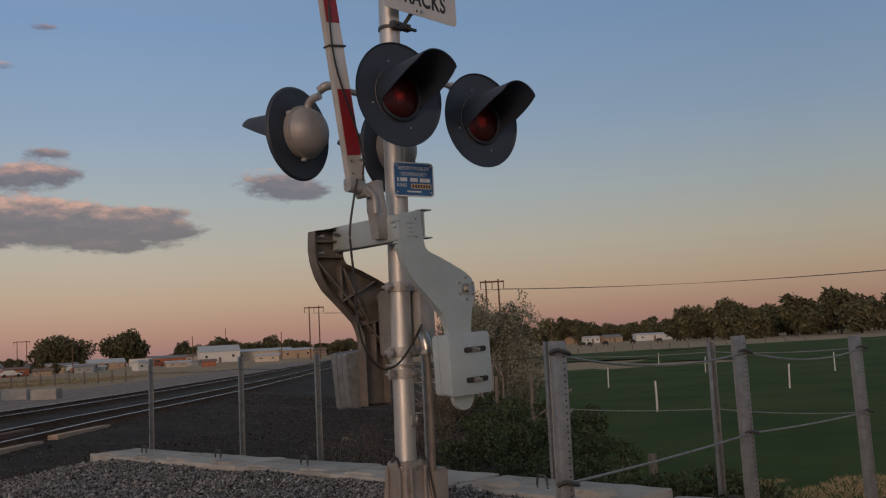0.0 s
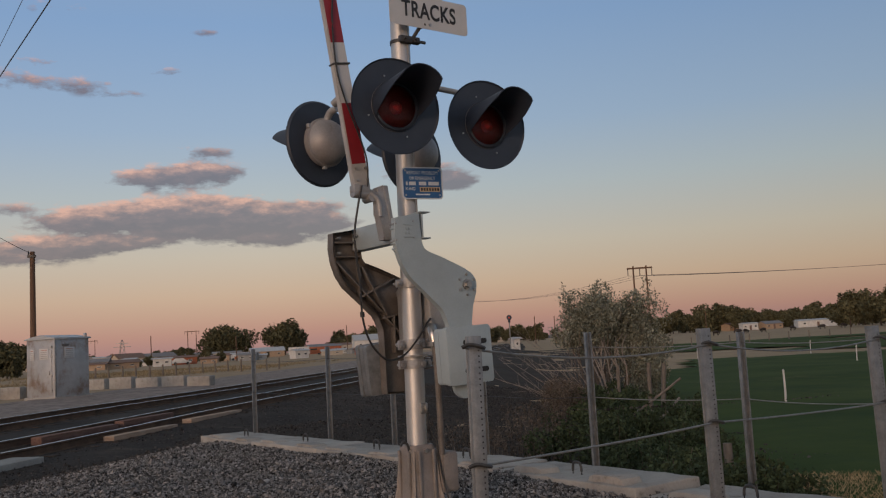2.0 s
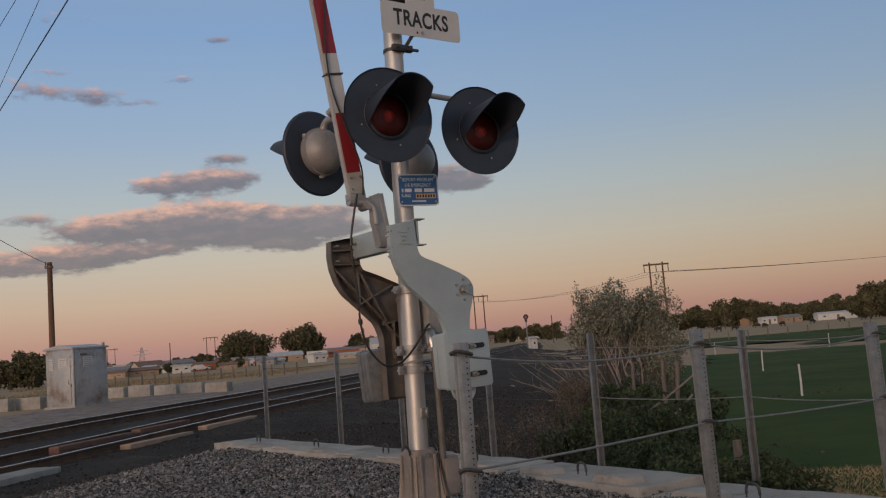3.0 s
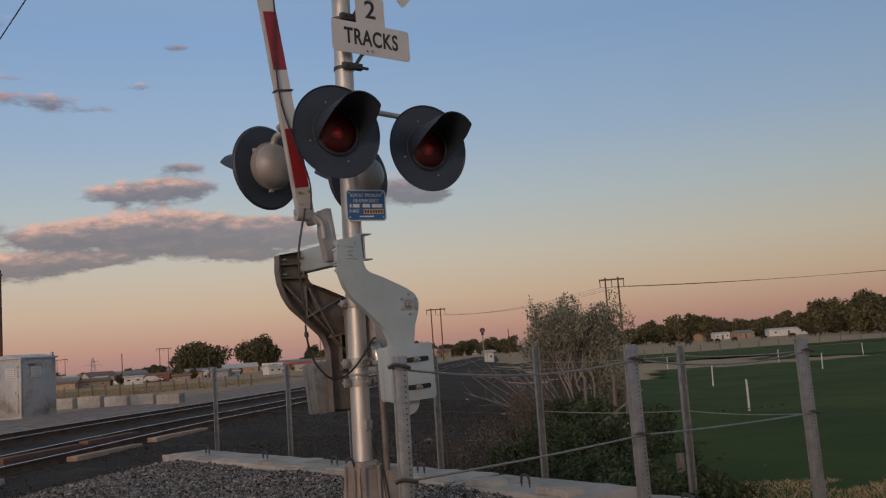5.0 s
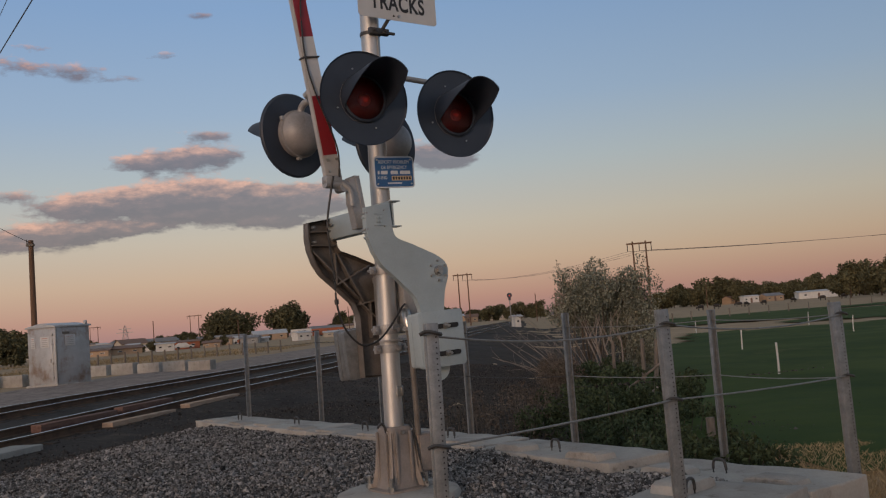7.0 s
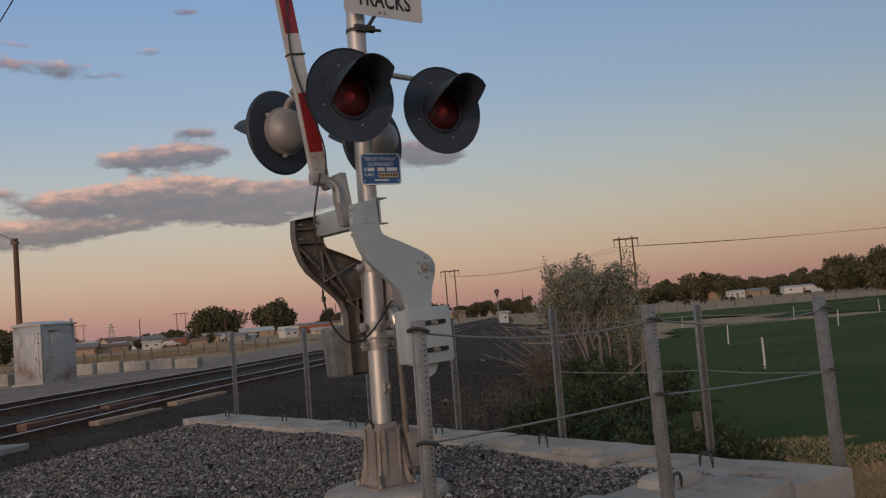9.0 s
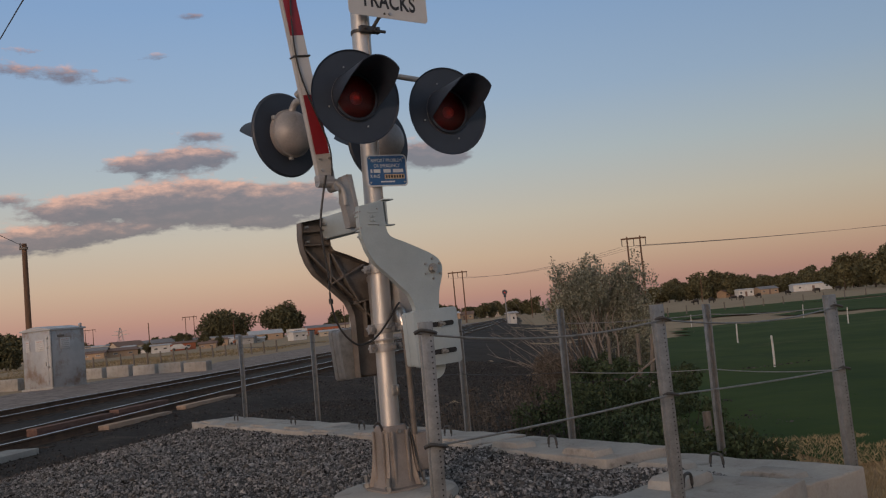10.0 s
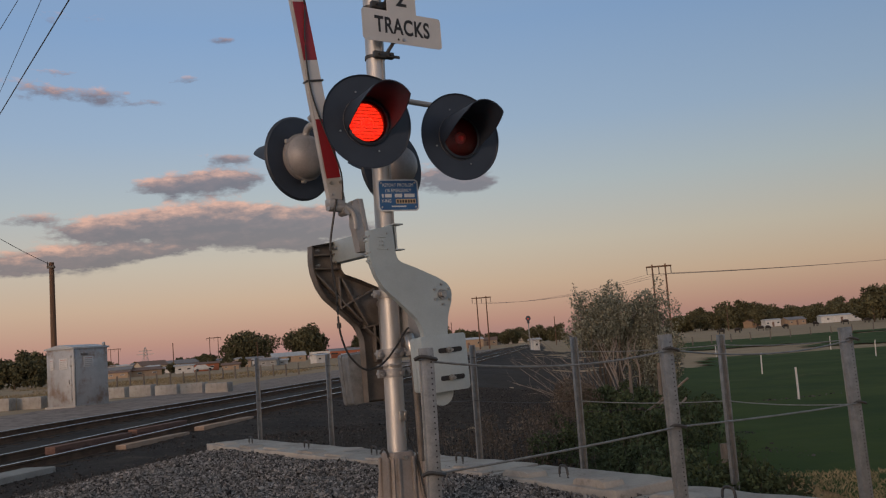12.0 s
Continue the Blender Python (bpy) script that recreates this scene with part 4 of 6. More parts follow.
def make_sign_clamp(z, x1):
    s = root("sign_clamp", SIGNAL, "dark steel band clamp with an arm that holds a sign", "clamp", "sign clamps")
    x = mast_x(z)
    bm = bmesh.new()
    lathe(bm, [(0.07, -0.012), (0.078, -0.012), (0.078, 0.012), (0.07, 0.012)], 28, pose(x, 0, z))
    part("band", bm, M["dark_metal"], s)
    bm = bmesh.new()
    box(bm, (x + 0.02, -0.09, z), (0.17, 0.04, 0.05), bevel=0.006)
    box(bm, (x + 0.09, -0.115, z - 0.012), (0.11, 0.02, 0.02), bevel=0.004)
    rod(bm, (x - 0.03, -0.07, z), (x - 0.03, -0.14, z), 0.01, seg=8)
    rod(bm, (x + 0.06, -0.07, z), (x + 0.06, -0.14, z), 0.01, seg=8)
    part("saddle", bm, M["dark_metal"], s)
    bm = bmesh.new()
    tube(bm, [(x + 0.05, -0.10, z + 0.02), (x + 0.09, -0.125, z + 0.09), (x1, -0.142, z + 0.12)], 0.014, 8)
    part("arm", bm, M["dark_metal"], s)


make_sign_clamp(3.415, 0.13)
make_sign_clamp(3.80, 0.13)


def make_crossbuck():
    s = root("crossbuck", at(0.12, 0.155, 4.44), "white crossed boards of a railway crossing sign", "sign")
    for k, (a, text) in enumerate(((45, "CROSSING"), (-45, "RAILROAD"))):
        bm = bmesh.new()
        plate(bm, rounded(1.22, 0.229, 0.012), -0.004 * k, 0.003 - 0.004 * k)
        bmesh.ops.transform(bm, verts=bm.verts, matrix=pose(0, 0, 0, 0, -a, 0))
        b = part("board", bm, M["white_sheet"], s)
        for sx, word in ((-0.36, text[:4]), (0.36, text[4:])):
            letters(word, 0.17, pose(0, 0, 0, 0, -a, 0) @ pose(sx, -0.0052 * k - 0.001, 0, 90), M["sign_black"], b, width=0.42)


make_crossbuck()


# ---------------------------------------------------------------- gate mechanism
PROFILE = [(-0.456, 2.03), (-0.24, 2.066), (-0.228, 1.86), (-0.20, 1.815), (-0.079, 1.775), (0.108, 1.70), (0.185, 1.655), (0.214, 1.60),
           (0.205, 1.53), (0.17, 1.435), (0.152, 1.32), (0.15, 1.12), (-0.06, 1.12), (-0.064, 1.304), (-0.106, 1.41), (-0.244, 1.535),
           (-0.36, 1.635), (-0.415, 1.72), (-0.45, 1.82), (-0.462, 1.91)]
R_NEAR, R_FAR = 0.455, -0.41


def smooth_outline(pts, keep):
    """Round the corners of an outline but for the indices in keep."""
    out, n = [], len(pts)
    for i, p in enumerate(pts):
        if i in keep:
            out.append(p)
            continue
        a, b = Vector(pts[i - 1]), Vector(pts[(i + 1) % n])
        q = Vector(p)
        for t in (0.3, 0.1):
            out.append(tuple(q.lerp(a, t)))
        for t in (0.1, 0.3):
            out.append(tuple(q.lerp(b, t)))
    return out


def make_gate():
    g = root("gate_mechanism", SIGNAL, "grey crossing gate mechanism with counterweight arms on the mast", "gate mechanism")
    cx, cz = -0.12, 1.6
    for r, name in ((R_NEAR, "near"), (R_FAR, "far")):
        y = -r
        foot, slim = (0.95, 0.024) if r > 0 else (0.84, 0.0)
        out = smooth_outline([(x + slim * (k == 0 or k > 11), foot if k in (11, 12) else z) for k, (x, z) in enumerate(PROFILE)], {0, 1, 11, 12})
        s = 1 if r > 0 else -1
        bm = bmesh.new()
        plate(bm, out, y - 0.008, y + 0.008, 0.003)
        # the far arm takes a darker brown-grey than the near arm's paint
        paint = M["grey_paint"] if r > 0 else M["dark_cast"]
        arm = part("support_arm", bm, paint, g, "curved grey support arm" if r > 0 else "curved brown-grey support arm", 30)
        # rim flange on the inner side
        bm = bmesh.new()
        n = len(out)
        inner = [tuple(Vector(p) + (Vector((cx, cz)) - Vector(p)).normalized() * 0.014) for p in out]
        y0, y1 = (y + 0.009, y + 0.040) if r > 0 else (y - 0.075, y - 0.009)
        va, vb = [[bm.verts.new((p[0], yy, p[1])) for p in out] for yy in (y0, y1)]
        vc, vd = [[bm.verts.new((p[0], yy, p[1])) for p in inner] for yy in (y0, y1)]
        for k in range(n):
            j = (k + 1) % n
            for a, b in ((va, vb), (vb, vd), (vd, vc)):
                bm.faces.new((a[k], a[j], b[j], b[k]))
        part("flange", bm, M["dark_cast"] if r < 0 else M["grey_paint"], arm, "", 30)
        # stiffening ribs on the inner side
        ym = (y0 + y1) / 2
        for a, b in (((-0.45, 1.86), (-0.23, 1.86)), ((-0.45, 1.96), (-0.25, 1.97)), ((-0.44, 1.83), (-0.06, 1.45)), ((-0.24, 1.80), (-0.24, 1.55)),
                     ((-0.22, 1.79), (-0.02, 1.42)), ((-0.24, 1.56), (0.06, 1.70)), ((-0.06, 1.40), (0.16, 1.44)), ((0.04, 1.42), (0.04, 1.14)), ((-0.05, 1.42), (0.13, 1.25))):
            d = Vector((b[0] - a[0], 0, b[1] - a[1]))
            bm = bmesh.new()
            box(bm, (0, 0, 0), (d.length, (y1 - y0) * 0.8, 0.012),
                Matrix.Translation(((a[0] + b[0]) / 2, ym, (a[1] + b[1]) / 2)) @ pose(0, 0, 0, 0, -math.degrees(math.atan2(d.z, d.x)), 0), 0.003)
            part("rib", bm, paint, arm)
        # hub with its bolts
        bm = bmesh.new()
        yo = y - 0.009 if r > 0 else y + 0.009
        rod(bm, (0.126, yo, 1.583), (0.126, yo - 0.014 * s, 1.583), 0.036, seg=24)
        rod(bm, (0.126, yo - 0.014 * s, 1.583), (0.126, yo - 0.034 * s, 1.583), 0.024, seg=6)
        part("hub", bm, M["bolt"], arm, "steel hub nut")
        for k in range(6):
            a = radians(30 + 60 * k)
            bm = bmesh.new()
            c = (0.126 + 0.07 * math.cos(a), yo, 1.583 + 0.07 * math.sin(a))
            rod(bm, c, (c[0], yo - 0.012 * s, c[2]), 0.009, seg=6)
            part("bolt", bm, M["bolt"], arm)
        for c in ((-0.43, 1.99), (-0.29, 2.01), (-0.43, 1.88), (-0.29, 1.90)):
            bm = bmesh.new()
            rod(bm, (c[0], y0, c[1]), (c[0], y0 + (0.05 if r > 0 else -0.05), c[1]), 0.010, seg=6)
            part("bolt", bm, M["bolt"], arm)
            bm = bmesh.new()
            rod(bm, (c[0], yo, c[1]), (c[0], yo - 0.006 * s, c[1]), 0.006, seg=6)
            part("bolt", bm, M["bolt"], arm)
        if r > 0:
            bm = bmesh.new()
            for zz in (1.905, 1.985):
                box(bm, (-0.335, yo - 0.002, zz), (0.075, 0.006, 0.006), bevel=0.002)
            for sx in (-0.012, 0.012):
                for sz in (-0.014, 0.014):
                    box(bm, (-0.335 + sx, yo - 0.002, 1.945 + sz), (0.018, 0.006, 0.018), bevel=0.003)
            part("cast_mark", bm, M["grey_paint"], arm, "raised casting mark")
        # counterweight plates
        wz, wx, tilt = (1.105, 0.088, -2) if r > 0 else (1.03, 0.0, -5)
        for k in range(3):
            bm = bmesh.new()
            yy = y - 0.03 + 0.052 * k if r > 0 else y + 0.139 - 0.052 * k
            ins = 0.0 if k == 0 else 0.012
            ow = rounded((0.375 if r > 0 else 0.33) - ins, 0.39 - ins, 0.02)
            plate(bm, [(px, pz) for px, pz in ow], -0.024, 0.024, 0.005)
            bmesh.ops.transform(bm, verts=bm.verts, matrix=pose(wx, yy, wz, 0, tilt, 0))
            # far weights: their shade is put into a darker colour than the near paint
            wt = part("counterweight", bm, M["grey_paint"] if r > 0 else M["galv"], g, "thick grey cast counterweight plate" if r > 0 else "thick grey counterweight plate, shade put into its colour")
            if k == 0:
                yf = -0.026 if r > 0 else 0.026
                for zz in (0.085, -0.105):
                    bm = bmesh.new()
                    plate(bm, rounded(0.20, 0.034, 0.016, 0.045, zz), yf - 0.003 * s, yf + 0.003 * s)
                    bmesh.ops.transform(bm, verts=bm.verts, matrix=pose(wx, yy, wz, 0, tilt, 0))
                    part("slot", bm, M["sign_black"], wt, "dark slot")
                    bm = bmesh.new()
                    rod(bm, (0.03, yf, zz), (0.03, yf - 0.05 * s, zz), 0.011, seg=8)
                    rod(bm, (0.03, yf, zz), (0.03, yf - 0.02 * s, zz), 0.022, seg=6)
                    bmesh.ops.transform(bm, verts=bm.verts, matrix=pose(wx, yy, wz, 0, tilt, 0))
                    part("stud", bm, M["bolt"], wt, "threaded stud with nut")
        if r > 0:
            bm = bmesh.new()
            lathe(bm, [(0.0, -0.015), (0.095, -0.015), (0.095, 0.015), (0.0, 0.015)], 32, pose(0.10, y + 0.05 * s, 0.905, 90))
            part("round_weight", bm, M["grey_paint"], g, "round trimming weight")
    # cross channel between the arms, with its flanges
    bm = bmesh.new()
    yn, yf = -R_NEAR + 0.02, -R_FAR - 0.02
    box(bm, (-0.262, (yn + yf) / 2, 1.985), (0.012, yf - yn, 0.165), bevel=0.003)
    for zz in (1.905, 2.065):
        box(bm, (-0.225, (yn + yf) / 2, zz), (0.075, yf - yn, 0.010), bevel=0.003)
    part("cross_channel", bm, M["grey_paint"], g, "bolted cross channel")
    bm = bmesh.new()
    box(bm, (-0.21, -R_NEAR + 0.03, 1.985), (0.012, 0.06, 0.16), bevel=0.003)
    for zz in (1.90, 2.075):
        box(bm, (-0.195, -R_NEAR + 0.02, zz), (0.08, 0.07, 0.008), bevel=0.002)
    part("end_bracket", bm, M["grey_paint"], g)
    # gate arm socket
    bm = bmesh.new()
    plate(bm, [(-0.285, 1.92), (-0.20, 1.92), (-0.20, 2.08), (-0.235, 2.14), (-0.245, 2.30), (-0.315, 2.285), (-0.32, 2.10), (-0.295, 2.06)], -0.20, -0.13, 0.008)
    plate(bm, [(-0.275, 2.30), (-0.235, 2.30), (-0.20, 2.06), (-0.23, 2.06)], -0.205, -0.125, 0.004)
    bmesh.ops.translate(bm, verts=bm.verts, vec=(-0.06, 0.025, 0))
    part("arm_socket", bm, M["cast"], g, "cast socket of the gate arm")
    bm = bmesh.new()
    rod(bm, (-0.48, -0.165, 2.245), (-0.29, -0.165, 2.235), 0.036, seg=18)
    box(bm, (-0.42, -0.165, 2.27), (0.13, 0.075, 0.055), bevel=0.012)
    rod(bm, (-0.35, -0.215, 2.21), (-0.35, -0.115, 2.21), 0.03, seg=16)
    tube(bm, spline([(-0.36, -0.20, 2.24), (-0.31, -0.215, 2.19), (-0.295, -0.21, 2.08)], 6), 0.02, 10)
    bmesh.ops.translate(bm, verts=bm.verts, vec=(-0.075, 0.025, 0))
    part("clevis", bm, M["cast"], g, "cast clevis under the gate arm")
    # mechanism housing behind the mast
    bm = bmesh.new()
    box(bm, (0.14, 0.13, 1.40), (0.15, 0.44, 0.46), bevel=0.03)
    part("drive_housing", bm, M["cast"], g, "cast drive housing")
    bm = bmesh.new()
    rod(bm, (0.126, -R_NEAR, 1.583), (0.126, -R_FAR, 1.583), 0.03, seg=16)
    part("main_shaft", bm, M["bolt"], g)
    for z in (1.63, 1.20):
        bm = bmesh.new()
        x = mast_x(z)
        lathe(bm, [(0.07, -0.032), (0.088, -0.032), (0.092, 0), (0.088, 0.032), (0.07, 0.032)], 32, pose(x, 0, z))
        box(bm, (x + 0.11, 0.0, z), (0.10, 0.16, 0.06), bevel=0.006)
        box(bm, (x - 0.10, -0.01, z), (0.06, 0.03, 0.055), bevel=0.005)
        rod(bm, (x - 0.115, -0.05, z), (x - 0.115, 0.04, z), 0.011, seg=8)
        rod(bm, (x - 0.02, -0.12, z + 0.005), (x - 0.02, -0.07, z + 0.005), 0.016, seg=6)
        part("mounting_clamp", bm, M["cast"], g, "pipe clamp of the mechanism")
    # conduit and cables
    bm = bmesh.new()
    tube(bm, spline([(0.06, -0.10, 1.30), (0.035, -0.15, 1.27), (0.035, -0.165, 1.20), (0.045, -0.165, 1.0), (0.06, -0.15, 0.7), (0.08, -0.12, 0.42)], 8), 0.022, 14)
    part("conduit", bm, M["dark_cast"], g, "dark flexible conduit")
    bm = bmesh.new()
    tube(bm, spline([(0.07, -0.09, 1.305), (0.04, -0.13, 1.30), (0.032, -0.158, 1.26), (0.035, -0.165, 1.20)], 5), 0.038, 14)
    lathe(bm, [(0.03, -0.015), (0.05, -0.015), (0.05, 0.015), (0.03, 0.015)], 8, pose(0.035, -0.165, 1.19))
    part("conduit_fitting", bm, M["bolt"], g, "bright conduit fitting")
    bm = bmesh.new()
    tube(bm, spline([(-0.505, -0.18, 2.29), (-0.53, -0.17, 2.17), (-0.565, -0.16, 1.97), (-0.561, -0.16, 1.81), (-0.54, -0.16, 1.60), (-0.535, -0.16, 1.395), (-0.482, -0.16, 1.222), (-0.37, -0.16, 1.106),
                     (-0.267, -0.16, 1.105), (-0.182, -0.16, 1.151), (-0.087, -0.16, 1.245), (0.0, -0.15, 1.345), (0.06, -0.10, 1.37)], 8), 0.0075, 8)
    part("power_cable", bm, M["cable"], g, "black power cable to the gate arm")
    bm = bmesh.new()
    rod(bm, (-0.537, -0.16, 1.43), (-0.535, -0.16, 1.395), 0.015, seg=10)
    part("cable_tie", bm, M["cable"], g)
    # the raised arm
    lean = -8.4
    A = pose(-0.487, -0.14, 2.28, 0, lean, 0)
    L = 4.1
    bm = bmesh.new()
    taper = lambda z: 1 - 0.25 * z / L
    va = []
    for z in (0.0, L):
        k = taper(z)
        va.append([bm.verts.new(A @ Vector((sx * 0.062 * k, sy * 0.026 * k, z))) for sx, sy in ((-1, -1), (1, -1), (1, 1), (-1, 1))])
    for i in range(4):
        bm.faces.new((va[0][i], va[0][(i + 1) % 4], va[1][(i + 1) % 4], va[1][i]))
    bm.faces.new(va[0]), bm.faces.new(va[1][::-1])
    bmesh.ops.bevel(bm, geom=bm.edges[:], offset=0.005, segments=2, affect="EDGES")
    arm = part("gate_arm", bm, M["arm_white"], g, "raised white and red striped gate arm")
    for k in range(9):
        a, b = 0.165 + 0.4215 * k, min(L, 0.165 + 0.4215 * (k + 1))
        bm = bmesh.new()
        o = []
        for z in (a, b):
            kk = taper(z)
            o += [(-0.054 * kk, z), (0.058 * kk, z)]
        y = -0.0275
        v = [bm.verts.new(A @ Vector((x, y * taper(z) - d, z))) for d in (0.0, -0.002) for x, z in (o[0], o[1], o[3], o[2])]
        bm.faces.new(v[:4])
        for i in range(4):
            bm.faces.new((v[i], v[(i + 1) % 4], v[4 + (i + 1) % 4], v[4 + i]))
        part("stripe", bm, M["red_sheet"] if k % 2 == 0 else M["white_sheet"], arm, "red reflective stripe" if k % 2 == 0 else "white reflective stripe", 0)
    bm = bmesh.new()
    tube(bm, spline([A @ Vector((0.03, -0.04, 0.0)), A @ Vector((0.055, -0.045, 0.22)), A @ Vector((-0.03, -0.042, 0.62)), A @ Vector((-0.05, -0.04, 0.85)), A @ Vector((-0.02, -0.04, 1.15)), A @ Vector((0.045, -0.04, 1.55)), A @ Vector((0.04, -0.04, 2.4)), A @ Vector((0.03, -0.04, 4.0))], 8), 0.006, 8)
    part("lamp_cable", bm, M["cable"], arm, "black lamp cable along the arm")
    for z in (0.86, 1.62, 2.5):
        bm = bmesh.new()
        box(bm, (0, -0.005, z), (0.14 * taper(z), 0.07, 0.012), A, 0.003)
        part("strap", bm, M["dark_metal"], arm)
    for x, z in ((0.045, 0.05), (-0.03, 0.05), (0.045, 0.13), (-0.03, 0.13)):
        bm = bmesh.new()
        rod(bm, A @ Vector((x, -0.026, z)), A @ Vector((x, -0.038, z)), 0.010, seg=6)
        part("arm_bolt", bm, M["bolt"], arm)


make_gate()


# ---------------------------------------------------------------- the place round the crossing
def place(az, d, z=None):
    """A point at an azimuth (degrees to the right of +y) and distance from the stopping place of the car."""
    az -= 0.22
    x, y = 0.05 + d * math.sin(radians(az)), -6.95 + d * math.cos(radians(az))
    return (x, y, ground_z(x, y) if z is None else z)


def leaf_cloud(seed, blobs, count, size, flat=0.0, hang=0.0):
    """Leaves as small bent quads, scattered in the shells of a number of lumps."""
    rng = np.random.default_rng(seed)
    b = np.array(blobs, float)
    w = b[:, 3] * b[:, 4] * b[:, 5]
    pick = rng.choice(len(b), count, p=w / w.sum())
    d = rng.normal(size=(count, 3))
    d /= np.linalg.norm(d, axis=1)[:, None]
    rad = rng.uniform(0.35, 1.0, count) ** 0.5 * (1 + 0.12 * rng.normal(size=count))
    c = b[pick, :3] + d * rad[:, None] * b[pick, 3:6]
    a = rng.normal(size=(count, 3))
    a[:, 2] -= hang
    a /= np.linalg.norm(a, axis=1)[:, None]
    n = np.cross(a, rng.normal(size=(count, 3)))
    n /= np.linalg.norm(n, axis=1)[:, None] + 1e-9
    s = size * rng.uniform(0.6, 1.4, count)[:, None]
    v = np.stack([c - a * s, c + n * s * 0.5, c + a * s, c - n * s * 0.5], 1).reshape(-1, 3)
    f = np.arange(count * 4).reshape(-1, 4)
    return v, f


def limb(bm, a, b, r0, r1, bend, rng, n=5, seg=6):
    a, b = Vector(a), Vector(b)
    side = Vector((rng.uniform(-1, 1), rng.uniform(-1, 1), rng.uniform(-0.4, 0.4))) * bend
    rings = []
    for i in range(n + 1):
        t = i / n
        p = a.lerp(b, t) + side * math.sin(math.pi * t)
        r = r0 + (r1 - r0) * t
        q = (b - a).to_track_quat("Z", "Y")
        rings.append([bm.verts.new(p + q @ Vector((r * math.cos(2 * math.pi * k / seg), r * math.sin(2 * math.pi * k / seg), 0))) for k in range(seg)])
    for x, y in zip(rings, rings[1:]):
        for k in range(seg):
            bm.faces.new((x[k], x[(k + 1) % seg], y[(k + 1) % seg], y[k]))


def make_tree(seed, m, h, w, label, leaf="leaf_far", count=2600, size=0.42, trunk=0.25, category="tree", group="far trees", limbs=7, bare=False):
    rng = random.Random(seed)
    t = root("tree", m, label, category, group)
    bm = bmesh.new()
    limb(bm, (0, 0, -0.5), (0, 0, h * 0.5), trunk, trunk * 0.55, 0.1, rng, 6, 8)
    blobs = []
    for k in range(limbs):
        a = 2 * math.pi * k / limbs + rng.uniform(-0.4, 0.4)
        rr = w * 0.5 * rng.uniform(0.35, 0.72)
        top = (rr * math.cos(a), rr * math.sin(a), h * rng.uniform(0.42, 0.82))
        limb(bm, (0, 0, h * rng.uniform(0.15, 0.4)), top, trunk * 0.45, trunk * 0.12, w * 0.05, rng)
        s = w * rng.uniform(0.17, 0.27)
        blobs.append((*top, s, s, s * rng.uniform(0.7, 1.0)))
    for k in range(5):
        s = w * rng.uniform(0.15, 0.24)
        blobs.append((rng.uniform(-0.2, 0.2) * w, rng.uniform(-0.2, 0.2) * w, h * rng.uniform(0.66, 0.88), s, s, s * 0.8))
    blobs.append((0, 0, h * 0.6, w * 0.34, w * 0.34, h * 0.25))
    for k in range(4):
        blobs.append((rng.uniform(-0.24, 0.24) * w, rng.uniform(-0.24, 0.24) * w, h * rng.uniform(0.2, 0.34), w * 0.2, w * 0.2, h * 0.2))
    part("trunk", bm, M["bark"], t, "", 60)
    v, f = leaf_cloud(seed, blobs, count, size)
    arrays("crown", v, f, M[leaf], t)
    return t


def make_house(az, d, turn, w, l, h, rise, wall, roof, label, windows=3, door=True, z=None, category="house"):
    s = root("house" if category == "house" else category.replace(" ", "_"), pose(*place(az, d, z), 0, 0, turn), label, category, "buildings of the settlement")
    bm = bmesh.new()
    box(bm, (0, 0, h / 2 - 0.3), (l, w, h + 0.6))
    if rise:
        plate(bm, [(-w / 2, h), (w / 2, h), (0, h + rise)], -l / 2, l / 2)
        for v in bm.verts[-6:]:
            v.co = Vector((v.co.y, v.co.x, v.co.z))
    part("wall", bm, M[wall], s, "", 20)
    for sy in (-1, 1):
        bm = bmesh.new()
        k = math.hypot(w / 2 + 0.4, rise)
        ang = math.degrees(math.atan2(rise, w / 2))
        box(bm, (0, 0, 0), (l + 0.7, k, 0.14), Matrix.Translation((0, sy * (w / 4 + 0.1), h + rise / 2 + 0.03)) @ pose(0, 0, 0, -sy * ang, 0, 0))
        part("roof", bm, M[roof], s, "", 20)
        for i in range(windows):
            x = l * ((i + 0.5) / windows - 0.5)
            if door and sy < 0 and i == windows // 2:
                bm = bmesh.new()
                box(bm, (x, sy * (w / 2 + 0.02), 1.0), (0.95, 0.06, 2.05))
                part("door", bm, M["roof_brown"], s)
                continue
            bm = bmesh.new()
            box(bm, (x, sy * (w / 2 + 0.02), h * 0.56), (min(1.0, l / windows * 0.4), 0.06, h * 0.26))
            wn = part("window", bm, M["wall_white"], s)
            bm = bmesh.new()
            box(bm, (x, sy * (w / 2 + 0.055), h * 0.56), (min(1.0, l / windows * 0.4) - 0.14, 0.03, h * 0.26 - 0.14))
            part("pane", bm, M["pane"], wn)
    return s


